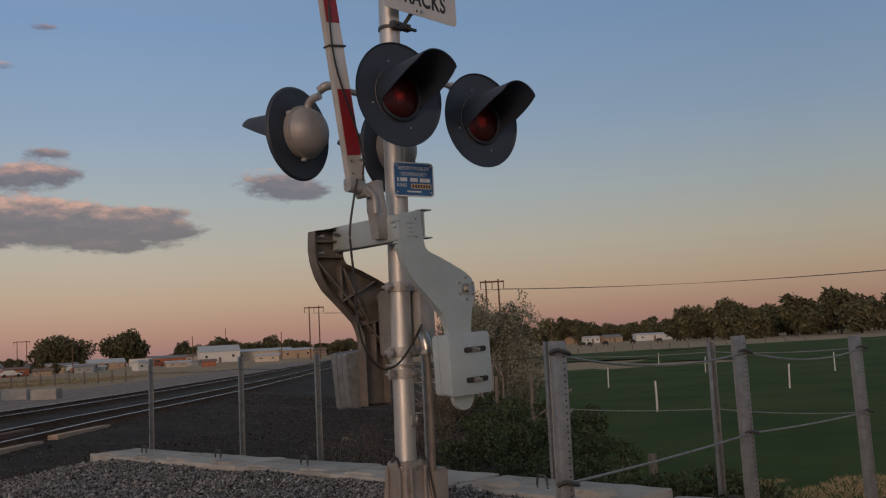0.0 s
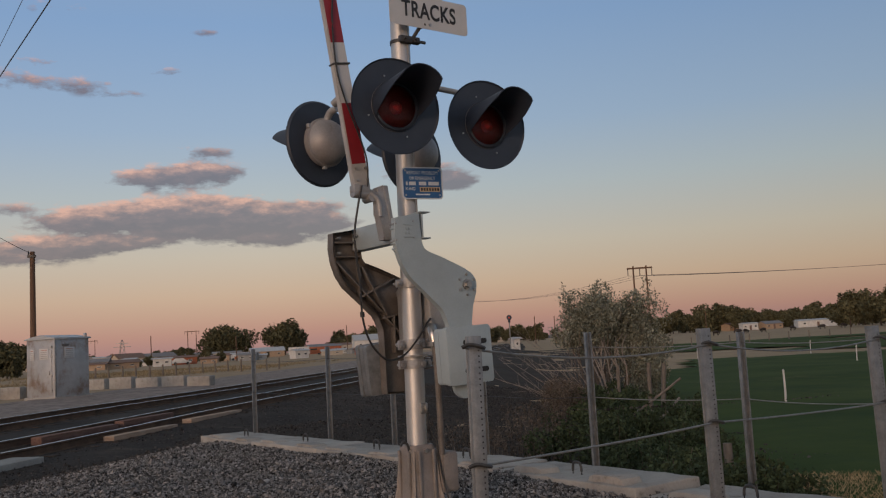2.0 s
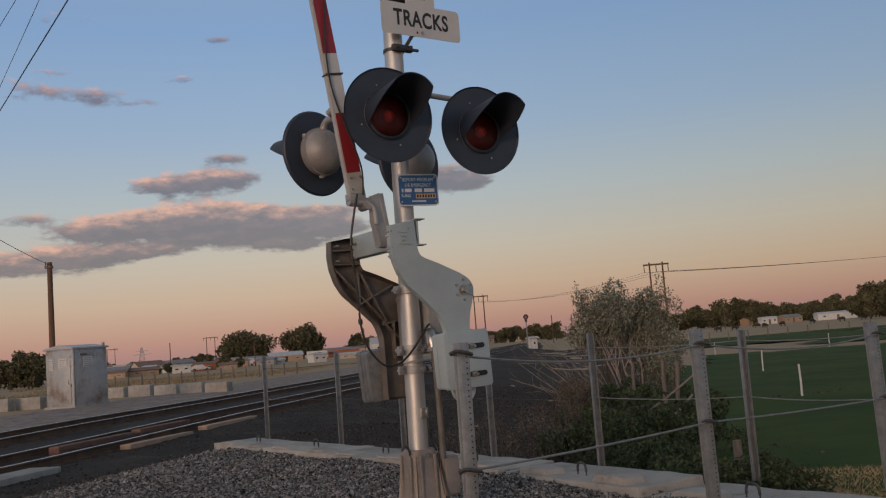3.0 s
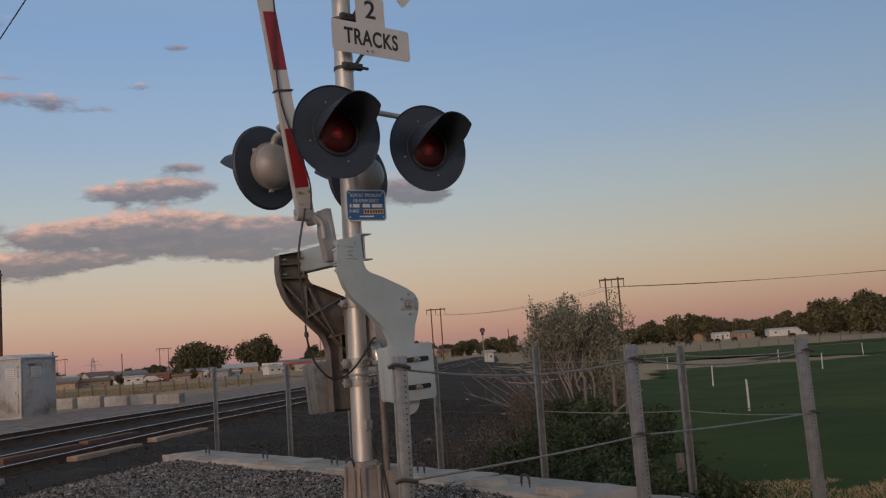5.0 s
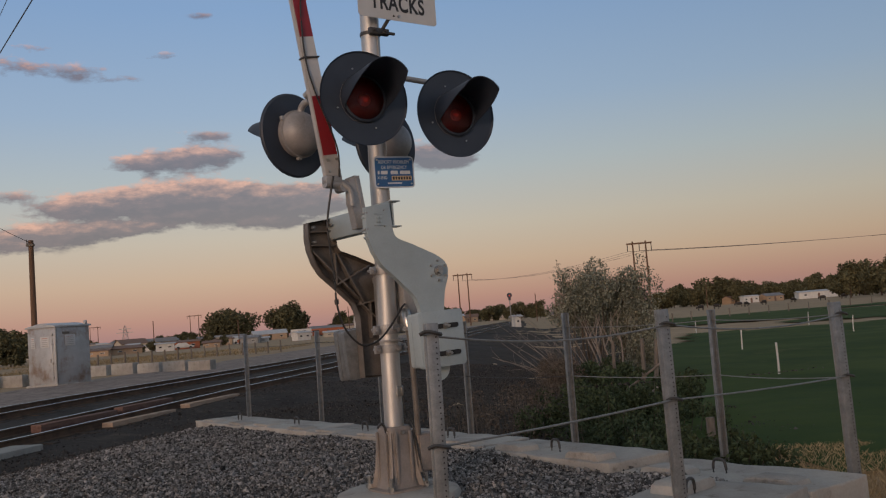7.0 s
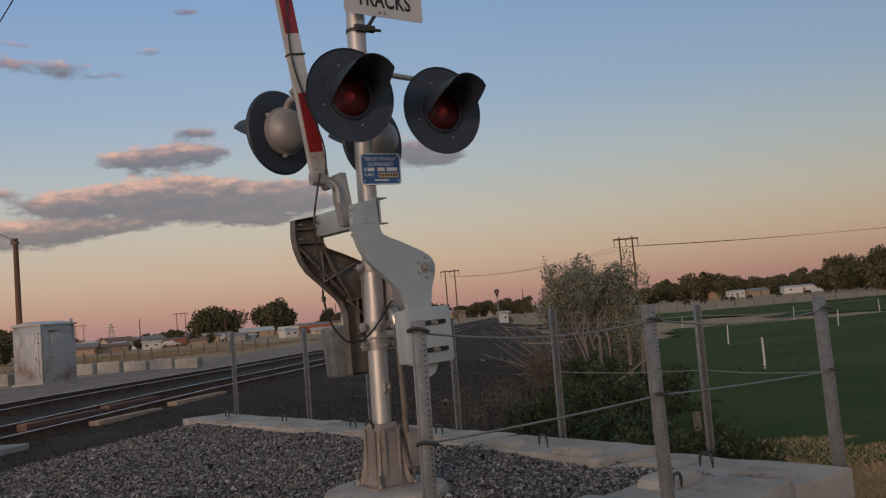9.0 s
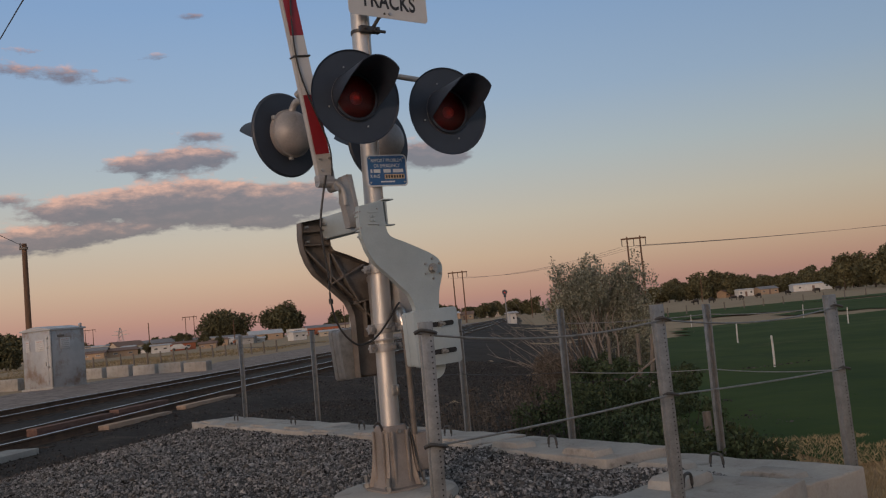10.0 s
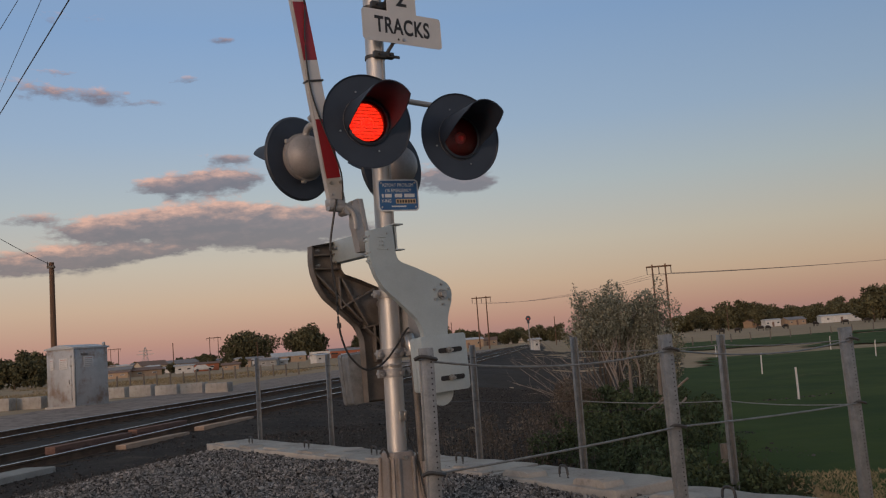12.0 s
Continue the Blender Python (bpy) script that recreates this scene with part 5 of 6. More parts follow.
def make_hut():
    near = Vector(place(-19.9, 47.0, -0.27))
    s = root("signal_bungalow", pose(*near, 0, 0, 62), "weathered grey steel signal bungalow with notices, beside the track", "equipment hut")
    # the near corner is the origin; faces run along x (to the right) and y (to the left, away)
    W, D, H = 2.05, 1.82, 2.72
    bm = bmesh.new()
    box(bm, (W / 2, D / 2, H / 2), (W, D, H), bevel=0.02)
    part("body", bm, M["hut"], s)
    bm = bmesh.new()
    plate(bm, [(-0.08, H - 0.02), (D + 0.08, H - 0.02), (D + 0.08, H + 0.05), (D / 2, H + 0.2), (-0.08, H + 0.05)], -0.08, W + 0.08, 0.01)
    for v in bm.verts:
        v.co = Vector((v.co.y, v.co.x, v.co.z))
    part("roof", bm, M["roof_pale"], s, "shallow pitched metal roof")
    bm = bmesh.new()
    box(bm, (W - 0.12, 0.1, H + 0.16), (0.12, 0.12, 0.18), bevel=0.02)
    part("vent", bm, M["hut"], s)
    bm = bmesh.new()
    box(bm, (-0.012, D * 0.36, 1.18), (0.04, 0.95, 2.05), bevel=0.01)
    door = part("door", bm, M["hut"], s, "steel door")
    bm = bmesh.new()
    box(bm, (-0.05, D * 0.36 - 0.36, 1.15), (0.05, 0.05, 0.2), bevel=0.01)
    part("handle", bm, M["bolt"], door)
    for x, y, z, sx, sy in ((-0.04, D * 0.36, 2.02, 0.0, 0.56), (W * 0.42, -0.012, 2.06, 0.6, 0.0), (-0.02, D * 0.80, 2.02, 0.0, 0.24)):
        bm = bmesh.new()
        box(bm, (x, y, z), (max(sx, 0.012), max(sy, 0.012), 0.52), bevel=0.003)
        n = part("notice", bm, M["white_sheet"], s, "white printed notice")
        for k in range(5):
            bm = bmesh.new()
            q = 0.008
            box(bm, (x - (q if sx == 0 else 0), y - (q if sy == 0 else 0), z + 0.18 - 0.09 * k), (max(sx * 0.7, 0.006), max(sy * 0.7, 0.006), 0.02))
            part("bar", bm, M["wall_red"] if k == 0 else M["wall_grey"], n)
    for zz in (0.35, 1.0, 1.9, 2.35):
        bm = bmesh.new()
        box(bm, (-0.045, 0.16, zz), (0.05, 0.07, 0.1), bevel=0.01)
        part("hinge", bm, M["bolt"], door, "bright steel hinge")
    bm = bmesh.new()
    box(bm, (0.012, -0.03, H / 2), (0.07, 0.06, H - 0.1), bevel=0.01)
    part("corner_post", bm, M["galv"], s)
    bm = bmesh.new()
    box(bm, (W * 0.3, -0.02, 2.42), (0.4, 0.03, 0.1), bevel=0.005)
    part("louvre", bm, M["dark_cast"], s)
    bm = bmesh.new()
    box(bm, (W / 2, D / 2, -0.12), (W + 0.2, D + 0.2, 0.3), bevel=0.02)
    part("plinth", bm, M["concrete"], s)


make_hut()


def make_pole():
    x, y, z = place(-20.98, 62)
    s = root("utility_pole", pose(x, y, z), "brown wooden utility pole with a short top bracket", "utility pole")
    bm = bmesh.new()
    rod(bm, (0, 0, -0.6), (0, 0, 8.25 - z), 0.2, 0.15, 16)
    part("pole", bm, M["wood_pole"], s)
    bm = bmesh.new()
    box(bm, (0, -0.1, 7.95 - z), (0.5, 0.14, 0.16), bevel=0.02)
    rod(bm, (-0.2, -0.1, 7.9 - z), (-0.2, -0.1, 8.3 - z), 0.05, 0.03, 10)
    part("bracket", bm, M["dark_metal"], s)


make_pole()


def make_line(name, a, b, sag, r, label, group):
    bm = bmesh.new()
    a, b = Vector(a), Vector(b)
    tube(bm, [a.lerp(b, k / 24) - Vector((0, 0, sag * 4 * (k / 24) * (1 - k / 24))) for k in range(25)], r, 5)
    return tagged(part(name, bm, M["wire"]), label, "wire", group)


make_line("overhead_wire", place(-21.0, 62, 8.1), place(-29, 48, 11.4), 0.35, 0.018, "black overhead wire running to the utility pole", "overhead wires")
for a0, d0, a1, d1, z, r0 in ((-23.6, 40.0, -19.39, 26.6, 11.5, 0.02), (-22.95, 42.0, -21.02, 33.3, 14.0, 0.012), (-23.49, 37.5, -22.24, 33.6, 14.1, 0.012)):
    pa, pb = Vector(place(a0, d0, z)), Vector(place(a1, d1, z))
    make_line("overhead_wire", pa + (pa - pb) * 1.6, pb + (pb - pa) * 2.0, 0.0, r0, "black overhead wire high above the road", "overhead wires")


def make_h_frame(az, d, top, gap, arm, turn, label):
    x, y, z = place(az, d)
    s = root("h_frame_pole", pose(x, y, z, 0, 0, turn), label, "power pole", "wooden H-frame power poles")
    for sx in (-1, 1):
        bm = bmesh.new()
        rod(bm, (sx * gap / 2, 0, -0.5), (sx * gap / 2, 0, top - z), 0.22, 0.15, 10)
        part("pole", bm, M["wood_pole"], s)
    bm = bmesh.new()
    box(bm, (0, 0, top - z - 0.45), (arm, 0.22, 0.32), bevel=0.02)
    part("crossarm", bm, M["wood_pole"], s)
    for k in (-1, 0, 1):
        bm = bmesh.new()
        rod(bm, (k * arm * 0.47, 0, top - z - 0.6), (k * arm * 0.47, 0, top - z - 1.9), 0.08, seg=8)
        part("insulator", bm, M["dark_metal"], s)
    return s


H = "weathered wooden H-frame power pole beside the pasture"
make_h_frame(15.15, 184, 14.1, 2.5, 4.9, -8, H)
make_h_frame(4.2, 264, 14.8, 2.7, 5.6, -8, H)
make_h_frame(-12.25, 460, 14.3, 4.2, 7.4, -8, H)
make_h_frame(-17.9, 560, 14.3, 4.6, 8.0, -8, H)
p1, p2 = Vector(place(15.15, 184, 12.2)), Vector(place(4.2, 264, 12.9))
for k in (-1, 0, 1):
    o = Vector((2.25 * k, -0.3 * k, 0))
    make_line("power_line", p1 + o, p2 + o, 1.6, 0.022, "thin power line between H-frame poles", "power lines")
    make_line("power_line", p1 + o, Vector(place(52, 190, 12.5)) + o, 2.0, 0.03, "thin power line running over the pasture", "power lines")


def make_tower(az, d, h):
    x, y, z = place(az, d)
    s = root("lattice_tower", pose(x, y, z), "far grey steel lattice transmission tower", "transmission tower", "transmission towers")
    bm = bmesh.new()
    lev = [0, 0.25, 0.5, 0.7, 0.85, 1.0]
    wid = [3.6, 2.6, 1.7, 1.3, 1.0, 0.3]
    for (a, wa), (b, wb) in zip(zip(lev, wid), zip(lev[1:], wid[1:])):
        cs = [(-1, -1), (1, -1), (1, 1), (-1, 1)]
        for k in range(4):
            p, q = cs[k], cs[(k + 1) % 4]
            rod(bm, (p[0] * wa, p[1] * wa, a * h), (p[0] * wb, p[1] * wb, b * h), 0.17, seg=4)
            rod(bm, (p[0] * wa, p[1] * wa, a * h), (q[0] * wb, q[1] * wb, b * h), 0.1, seg=4)
    part("frame", bm, M["galv"], s)
    for t, w in ((0.7, 7.0), (0.85, 5.0)):
        bm = bmesh.new()
        box(bm, (0, 0, t * h), (2 * w, 0.5, 0.5))
        part("crossarm", bm, M["galv"], s)


make_tower(-16.2, 800, 19)
make_tower(-21.6, 900, 19)


def make_rail_signal():
    x, y, z = place(7.0, 150)
    s = root("rail_signal", pose(x, y, z), "railway signal on a slim mast beside the track", "rail signal")
    bm = bmesh.new()
    rod(bm, (0, 0, -0.3), (0, 0, 5.6), 0.09, seg=10)
    part("mast", bm, M["galv"], s)
    bm = bmesh.new()
    lathe(bm, [(0, -0.05), (0.42, -0.05), (0.42, 0.05), (0, 0.05)], 20, pose(0, -0.15, 5.3, 90))
    box(bm, (0, 0, 5.0), (0.4, 0.3, 1.0), bevel=0.05)
    part("signal_head", bm, M["black"], s)
    bm = bmesh.new()
    lathe(bm, [(0, 0), (0.13, 0.0), (0.0, 0.03)], 16, pose(0, -0.22, 5.25, 90))
    part("lens", bm, mat("lit_red_aspect", (0.3, 0.02, 0.02), None, 0.4, 0, 5, 50, 0, emit=(1.0, 0.1, 0.06, 0.25)), s, "lit red aspect")


make_rail_signal()
make_house(7.3, 152, 20, 1.2, 1.1, 1.8, 0.15, "wall_white", "roof_pale", "small white equipment cabinet beside the far track", 1, False, None, "equipment cabinet")

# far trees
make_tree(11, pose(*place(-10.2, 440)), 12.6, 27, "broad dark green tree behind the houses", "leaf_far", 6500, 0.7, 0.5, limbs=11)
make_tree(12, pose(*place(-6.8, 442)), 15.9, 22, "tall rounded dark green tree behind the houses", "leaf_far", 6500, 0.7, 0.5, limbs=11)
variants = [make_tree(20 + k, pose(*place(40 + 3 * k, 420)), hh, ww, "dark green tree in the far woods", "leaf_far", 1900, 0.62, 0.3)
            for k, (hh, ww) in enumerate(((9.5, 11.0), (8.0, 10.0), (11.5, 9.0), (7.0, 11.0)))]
rng = random.Random(4)


def wood(az0, az1, n, d0, d1, s0, s1):
    for k in range(n):
        az = az0 + (az1 - az0) * (k + rng.uniform(0.1, 0.9)) / n
        m = Matrix(pose(*place(az, rng.uniform(d0, d1)), 0, 0, rng.uniform(0, 360)))
        t = variants[rng.randrange(4)]
        t.scale = (1, 1, 1)
        c = copy_thing(t, m)
        q = rng.uniform(s0, s1)
        c.scale = (q, q, q * rng.uniform(0.85, 1.15))


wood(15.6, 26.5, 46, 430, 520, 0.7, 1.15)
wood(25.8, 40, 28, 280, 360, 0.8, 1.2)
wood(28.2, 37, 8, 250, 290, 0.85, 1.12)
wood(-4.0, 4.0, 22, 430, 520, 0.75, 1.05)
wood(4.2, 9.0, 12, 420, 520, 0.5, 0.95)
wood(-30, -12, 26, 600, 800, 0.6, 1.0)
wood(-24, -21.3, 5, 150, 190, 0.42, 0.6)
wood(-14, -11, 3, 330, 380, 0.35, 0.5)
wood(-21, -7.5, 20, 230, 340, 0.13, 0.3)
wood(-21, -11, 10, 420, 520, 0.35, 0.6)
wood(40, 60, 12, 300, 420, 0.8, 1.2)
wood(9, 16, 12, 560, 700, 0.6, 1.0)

# the settlement across the tracks
for a in ((-18.9, 225, 30, 5, 11, 2.6, 0.7, "wall_tan", "roof_brown", "low tan trailer home with a brown roof"),
          (-17.2, 285, 10, 6, 13, 2.6, 1.0, "wall_grey", "roof_pale", "low grey house with a pale metal roof"),
          (-15.9, 255, 40, 7, 10, 2.6, 1.6, "wall_cream", "roof_brown", "cream house with a pitched brown roof"),
          (-14.7, 300, 15, 6, 12, 2.8, 1.3, "wall_tan", "roof_grey", "tan house with a grey roof"),
          (-13.6, 322, 80, 6, 7, 2.9, 1.2, "wall_white", "roof_grey", "small white house with a grey roof"),
          (-11.1, 308, 20, 5, 6, 2.6, 0.6, "wall_cream", "roof_pale", "small cream shed with a flat roof"),
          (-7.9, 345, 15, 7, 12, 2.2, 1.3, "wall_tan", "roof_pale", "tan house with a broad pale roof"),
          (-4.4, 382, 12, 5, 13, 2.8, 0.5, "wall_red", "roof_grey", "rusty red shed with a low roof"),
          (-3.2, 402, 8, 7, 12, 3.0, 0.8, "wall_cream", "roof_brown", "cream store shed with a brown roof"),
          (-1.5, 370, 8, 10, 15, 4.2, 2.2, "wall_white", "roof_pale", "large white barn with a pale gabled roof"),
          (1.0, 381, 8, 8, 24, 3.6, 0.9, "wall_cream", "roof_pale", "long cream warehouse with a low pale roof"),
          (3.1, 370, 8, 7, 12, 3.2, 0.7, "wall_tan", "roof_pale", "tan shed beside the far track"),
          (24.9, 412, -10, 7, 16, 2.7, 0.5, "wall_white", "roof_pale", "long low white barn across the pasture"),
          (22.4, 431, 15, 6, 9, 2.3, 1.1, "wall_tan", "roof_grey", "farmhouse across the pasture"),
          (21.2, 425, 5, 4, 7, 2.8, 0.4, "wall_white", "roof_pale", "white trailer across the pasture"),
          (20.2, 438, 30, 5, 7, 2.6, 0.9, "wall_tan", "roof_brown", "tan farm shed across the pasture"),
          (29.6, 375, 5, 6, 11, 3.0, 0.9, "wall_grey", "roof_pale", "grey farm shed in front of dark trees"),
          (34.0, 362, 5, 6, 12, 3.0, 0.9, "wall_cream", "roof_pale", "cream farm building in front of dark trees"),
          (-21.9, 240, 25, 5, 9, 2.6, 0.8, "wall_cream", "roof_grey", "cream trailer home with a grey roof"),
          (-9.9, 348, 12, 4, 6, 2.4, 0.5, "wall_grey", "roof_grey", "small grey garden shed by a house")):
    make_house(a[0], a[1] * (1.4 if a[0] < -11 else 1.0), *a[2:])
rng = random.Random(21)
for k in range(22):
    wall, roof, text = rng.choice((("wall_tan", "roof_brown", "low tan house with a brown roof"), ("wall_cream", "roof_grey", "low cream house with a grey roof"),
                                   ("wall_white", "roof_pale", "low white trailer home with a pale roof"), ("wall_red", "roof_grey", "rusty red shed with a grey roof")))
    az = rng.uniform(-21, -11.5) if k < 15 else rng.uniform(-5, 6)
    make_house(az, rng.uniform(360, 520), rng.uniform(-10, 40), rng.uniform(4, 7), rng.uniform(7, 13), 2.6, rng.uniform(0.5, 1.6), wall, roof, text)


rng = random.Random(33)
for k in range(34):
    wall, roof, text = rng.choice((("wall_tan", "roof_brown", "small tan shed with a brown roof in the dry grass"), ("wall_cream", "roof_pale", "small cream shed with a pale roof in the dry grass"),
                                   ("wall_red", "roof_brown", "rusty red storage shed in the dry grass"), ("wall_white", "roof_pale", "white storage container in the dry grass"),
                                   ("wall_grey", "roof_grey", "grey shed with a grey roof in the dry grass")))
    az = rng.uniform(-20.5, -8.2) if k < 28 else rng.uniform(-6, 2)
    make_house(az, rng.uniform(205, 330), rng.uniform(-15, 40), rng.uniform(2.0, 3.4), rng.uniform(2.6, 7), rng.uniform(1.1, 1.9), rng.uniform(0.15, 0.6), wall, roof, text, 2, False, None, "shed")


def make_vehicle(az, d, turn, l, h, body, label, van):
    s = root("camper" if van else "car", pose(*place(az, d), 0, 0, turn), label, "vehicle", "parked vehicles")
    bm = bmesh.new()
    if van:
        plate(bm, [(-l / 2, 0.5), (l / 2, 0.5), (l / 2, 1.3), (l / 2 - 0.6, 1.5), (l / 2 - 0.9, 2.1), (l / 2 - 0.2, 2.2), (l / 2 - 0.3, h), (-l / 2, h)], -1.1, 1.1, 0.08)
    else:
        plate(bm, [(-l / 2, 0.4), (l / 2, 0.4), (l / 2, 0.85), (l * 0.25, 0.95), (l * 0.1, h), (-l * 0.3, h), (-l / 2, 0.95)], -0.85, 0.85, 0.08)
    part("body", bm, M[body], s)
    for sx in (-0.32, 0.32):
        for sy in (-1, 1):
            bm = bmesh.new()
            rod(bm, (sx * l, sy * 0.75, 0.36), (sx * l, sy * 0.95, 0.36), 0.36, seg=16)
            part("wheel", bm, M["cable"], s)
    bm = bmesh.new()
    box(bm, (0, -1.11 if van else -0.80, h * 0.7), (l * 0.4, 0.04, h * 0.2))
    part("window", bm, M["pane"], s)


make_vehicle(-5.95, 319, 20, 7.0, 3.0, "wall_white", "white camper van parked beside a shed", True)
make_vehicle(-5.1, 329, 10, 6.0, 2.7, "wall_red", "orange red cargo box truck parked", True)
make_vehicle(-10.2, 280, 10, 4.5, 1.5, "wall_white", "white car parked by the houses", False)
make_vehicle(-2.6, 350, 10, 4.6, 1.6, "wall_grey", "grey car parked by the sheds", False)
make_vehicle(-12.9, 235, 15, 4.6, 1.6, "wall_white", "white car parked among the sheds", False)
make_vehicle(-17.6, 230, 15, 6.5, 2.7, "wall_cream", "cream camper van parked among the sheds", True)
make_vehicle(-9.3, 260, 5, 4.6, 1.7, "wall_red", "red car parked among the sheds", False)

# concrete barriers beyond the track
for k in range(5):
    x, y, _ = place(-17.7 + 1.45 * k, 60 - 2.2 * k)
    bm = bmesh.new()
    box(bm, (0, 0, 0), (1.56 - 0.05 * k, 0.6, 0.72), bevel=0.03)
    b = part("barrier_block", bm, M["concrete"])
    b.matrix_basis = pose(x, y, ground_z(x, y) + 0.28, 0, 0, -20)
    tagged(b, "pale concrete barrier block beyond the track", "barrier", "barrier blocks")
for k in range(4):
    x, y, _ = place(-25.4 + 1.62 * k, 52)
    c = copy_thing(b, pose(x, y, ground_z(x, y) + 0.25, 0, 0, -10))


# posts
def make_post(az, d, h, r, material, label, lean=0.0, cat="post", group="field posts", z=None):
    x, y, zz = place(az, d, z)
    bm = bmesh.new()
    limb(bm, (0, 0, -0.3), (0, 0, h), r, r * 0.85, 0.02, rng, 4, 8)
    bm.faces.new(bm.verts[-8:])
    p = part("post", bm, M[material], None, "", 50)
    p.matrix_basis = pose(x, y, zz, rng.uniform(-2, 2), lean, rng.uniform(0, 90))
    return tagged(p, label, cat, group)


for az, d in ((20.5, 43.7), (22.33, 29.2), (26.6, 56), (24.3, 75), (30.5, 38), (33.5, 50), (18.0, 70), (28.8, 80)):
    make_post(az, d, 1.0, 0.035, "wall_white", "thin white pasture fence post", rng.uniform(-2, 2))
for k in range(16):
    make_post(-18.5 + 0.75 * k, 92 + rng.uniform(-4, 4), 1.15, 0.09, "old_post", "dark weathered fence post in the dry grass", rng.uniform(-3, 3), group="old fence posts")
for k in range(18):
    make_post(14.5 + 1.1 * k, 118 + 3 * k, 1.2, 0.09, "old_post", "weathered fence post at the end of the pasture", rng.uniform(-3, 3), group="old fence posts")
for az, d, h in ((14.75, 26, 1.45), (15.3, 24.5, 1.5), (18.3, 12.3, 0.85), (13.0, 30, 1.3)):
    make_post(az, d, h, 0.065, "old_post", "grey split wooden fence post in the weeds", rng.uniform(-6, 6), group="old fence posts")
for az, d, top in ((-9.7, 250, 6.5), (-3.0, 300, 9.0), (-14.6, 260, 8.0), (2.2, 320, 9.5), (9.8, 260, 8.0), (8.6, 280, 8.5), (18.8, 330, 8.0), (-1.0, 400, 14)):
    make_post(az, d, top, 0.14, "wood_pole", "slim wooden service pole", 0, "utility pole", "service poles")


# shrubs, weeds, grass
def make_shrub():
    rng2 = random.Random(9)
    x, y, z = place(12.5, 33)
    s = root("shrub", pose(x, y, z), "tall silver-green shrub with pale bare stems at its foot", "shrub")
    blobs = []
    for k in range(30):
        a = rng2.uniform(0, 6.28)
        w = rng2.uniform(0.1, 1.0) ** 0.5
        top = (1.75 * w * math.cos(a) + 0.1, 1.4 * w * math.sin(a), rng2.uniform(2.4, 3.95) - 0.35 * w)
        bm = bmesh.new()
        limb(bm, (-0.2 + 0.5 * math.cos(a), 0.5 * math.sin(a), -0.3), top, 0.026, 0.009, 0.35, rng2, 7, 5)
        q = rng2.uniform(0.3, 0.6)
        blobs.append((*top, q, q, q * 0.9))
        tip = Vector(top) + Vector((rng2.uniform(-0.3, 0.45), rng2.uniform(-0.4, 0.4), rng2.uniform(0.3, 0.65)))
        limb(bm, top, tip, 0.009, 0.003, 0.06, rng2, 4, 4)
        part("branch", bm, M["dry_weed"], s, "brown branch", 60)
        blobs.append((*(Vector(top).lerp(tip, 0.6)), 0.12, 0.12, 0.34))
    for k in range(26):
        a, w = rng2.uniform(0, 6.28), rng2.random() ** 0.5
        q = rng2.uniform(0.35, 0.6)
        blobs.append((1.5 * w * math.cos(a) + 0.15, 1.3 * w * math.sin(a), rng2.uniform(1.7, 3.5), q, q, q))
    for k in range(22):
        q = rng2.uniform(0.3, 0.55)
        blobs.append((rng2.uniform(0.1, 1.8), rng2.uniform(-0.9, 0.9), rng2.uniform(0.1, 2.2), q, q, q))
    for a, b in ((1.75, 3.5), (2.05, 3.15), (1.5, 3.9), (2.15, 2.75)):
        blobs.append((a, -0.2, b, 0.2, 0.2, 0.32))
    v, f = leaf_cloud(31, blobs, 36000, 0.046, hang=-0.8)
    arrays("foliage", v, f, M["leaf_olive"], s)
    for k in range(7):
        bm = bmesh.new()
        b0 = Vector((-0.45 + 0.1 * k, -1.35, -0.2))
        mid = b0 + Vector((rng2.uniform(-0.45, 0.35), 0, rng2.uniform(1.2, 1.7)))
        limb(bm, b0, mid, 0.034, 0.026, 0.12, rng2, 6, 6)
        for q in (-1, 1):
            limb(bm, mid, mid + Vector((q * rng2.uniform(0.15, 0.5), 0.3, rng2.uniform(0.8, 1.3))), 0.024, 0.008, 0.14, rng2, 6, 5)
        part("stem", bm, M["twig"], s, "pale forked bare stem", 60)
    d = root("dead_shrub", pose(*place(10.4, 30)), "bare pale dead branches arching beside the shrub", "shrub")
    for k in range(20):
        bm = bmesh.new()
        f0 = Vector((rng2.uniform(0.2, 1.1), rng2.uniform(-0.4, 0.4), -0.3))
        t = Vector((rng2.uniform(-2.6, 0.3), rng2.uniform(-0.8, 0.8), rng2.uniform(0.7, 2.9)))
        limb(bm, f0, t, 0.015, 0.005, 0.4, rng2, 8, 4)
        for _ in range(4):
            q = f0.lerp(t, rng2.uniform(0.5, 1.0))
            limb(bm, q, q + Vector((rng2.uniform(-0.6, 0.2), rng2.uniform(-0.3, 0.3), rng2.uniform(0.0, 0.6))), 0.006, 0.0025, 0.08, rng2, 3, 4)
        part("branch", bm, M["twig"], d, "", 60)


make_shrub()


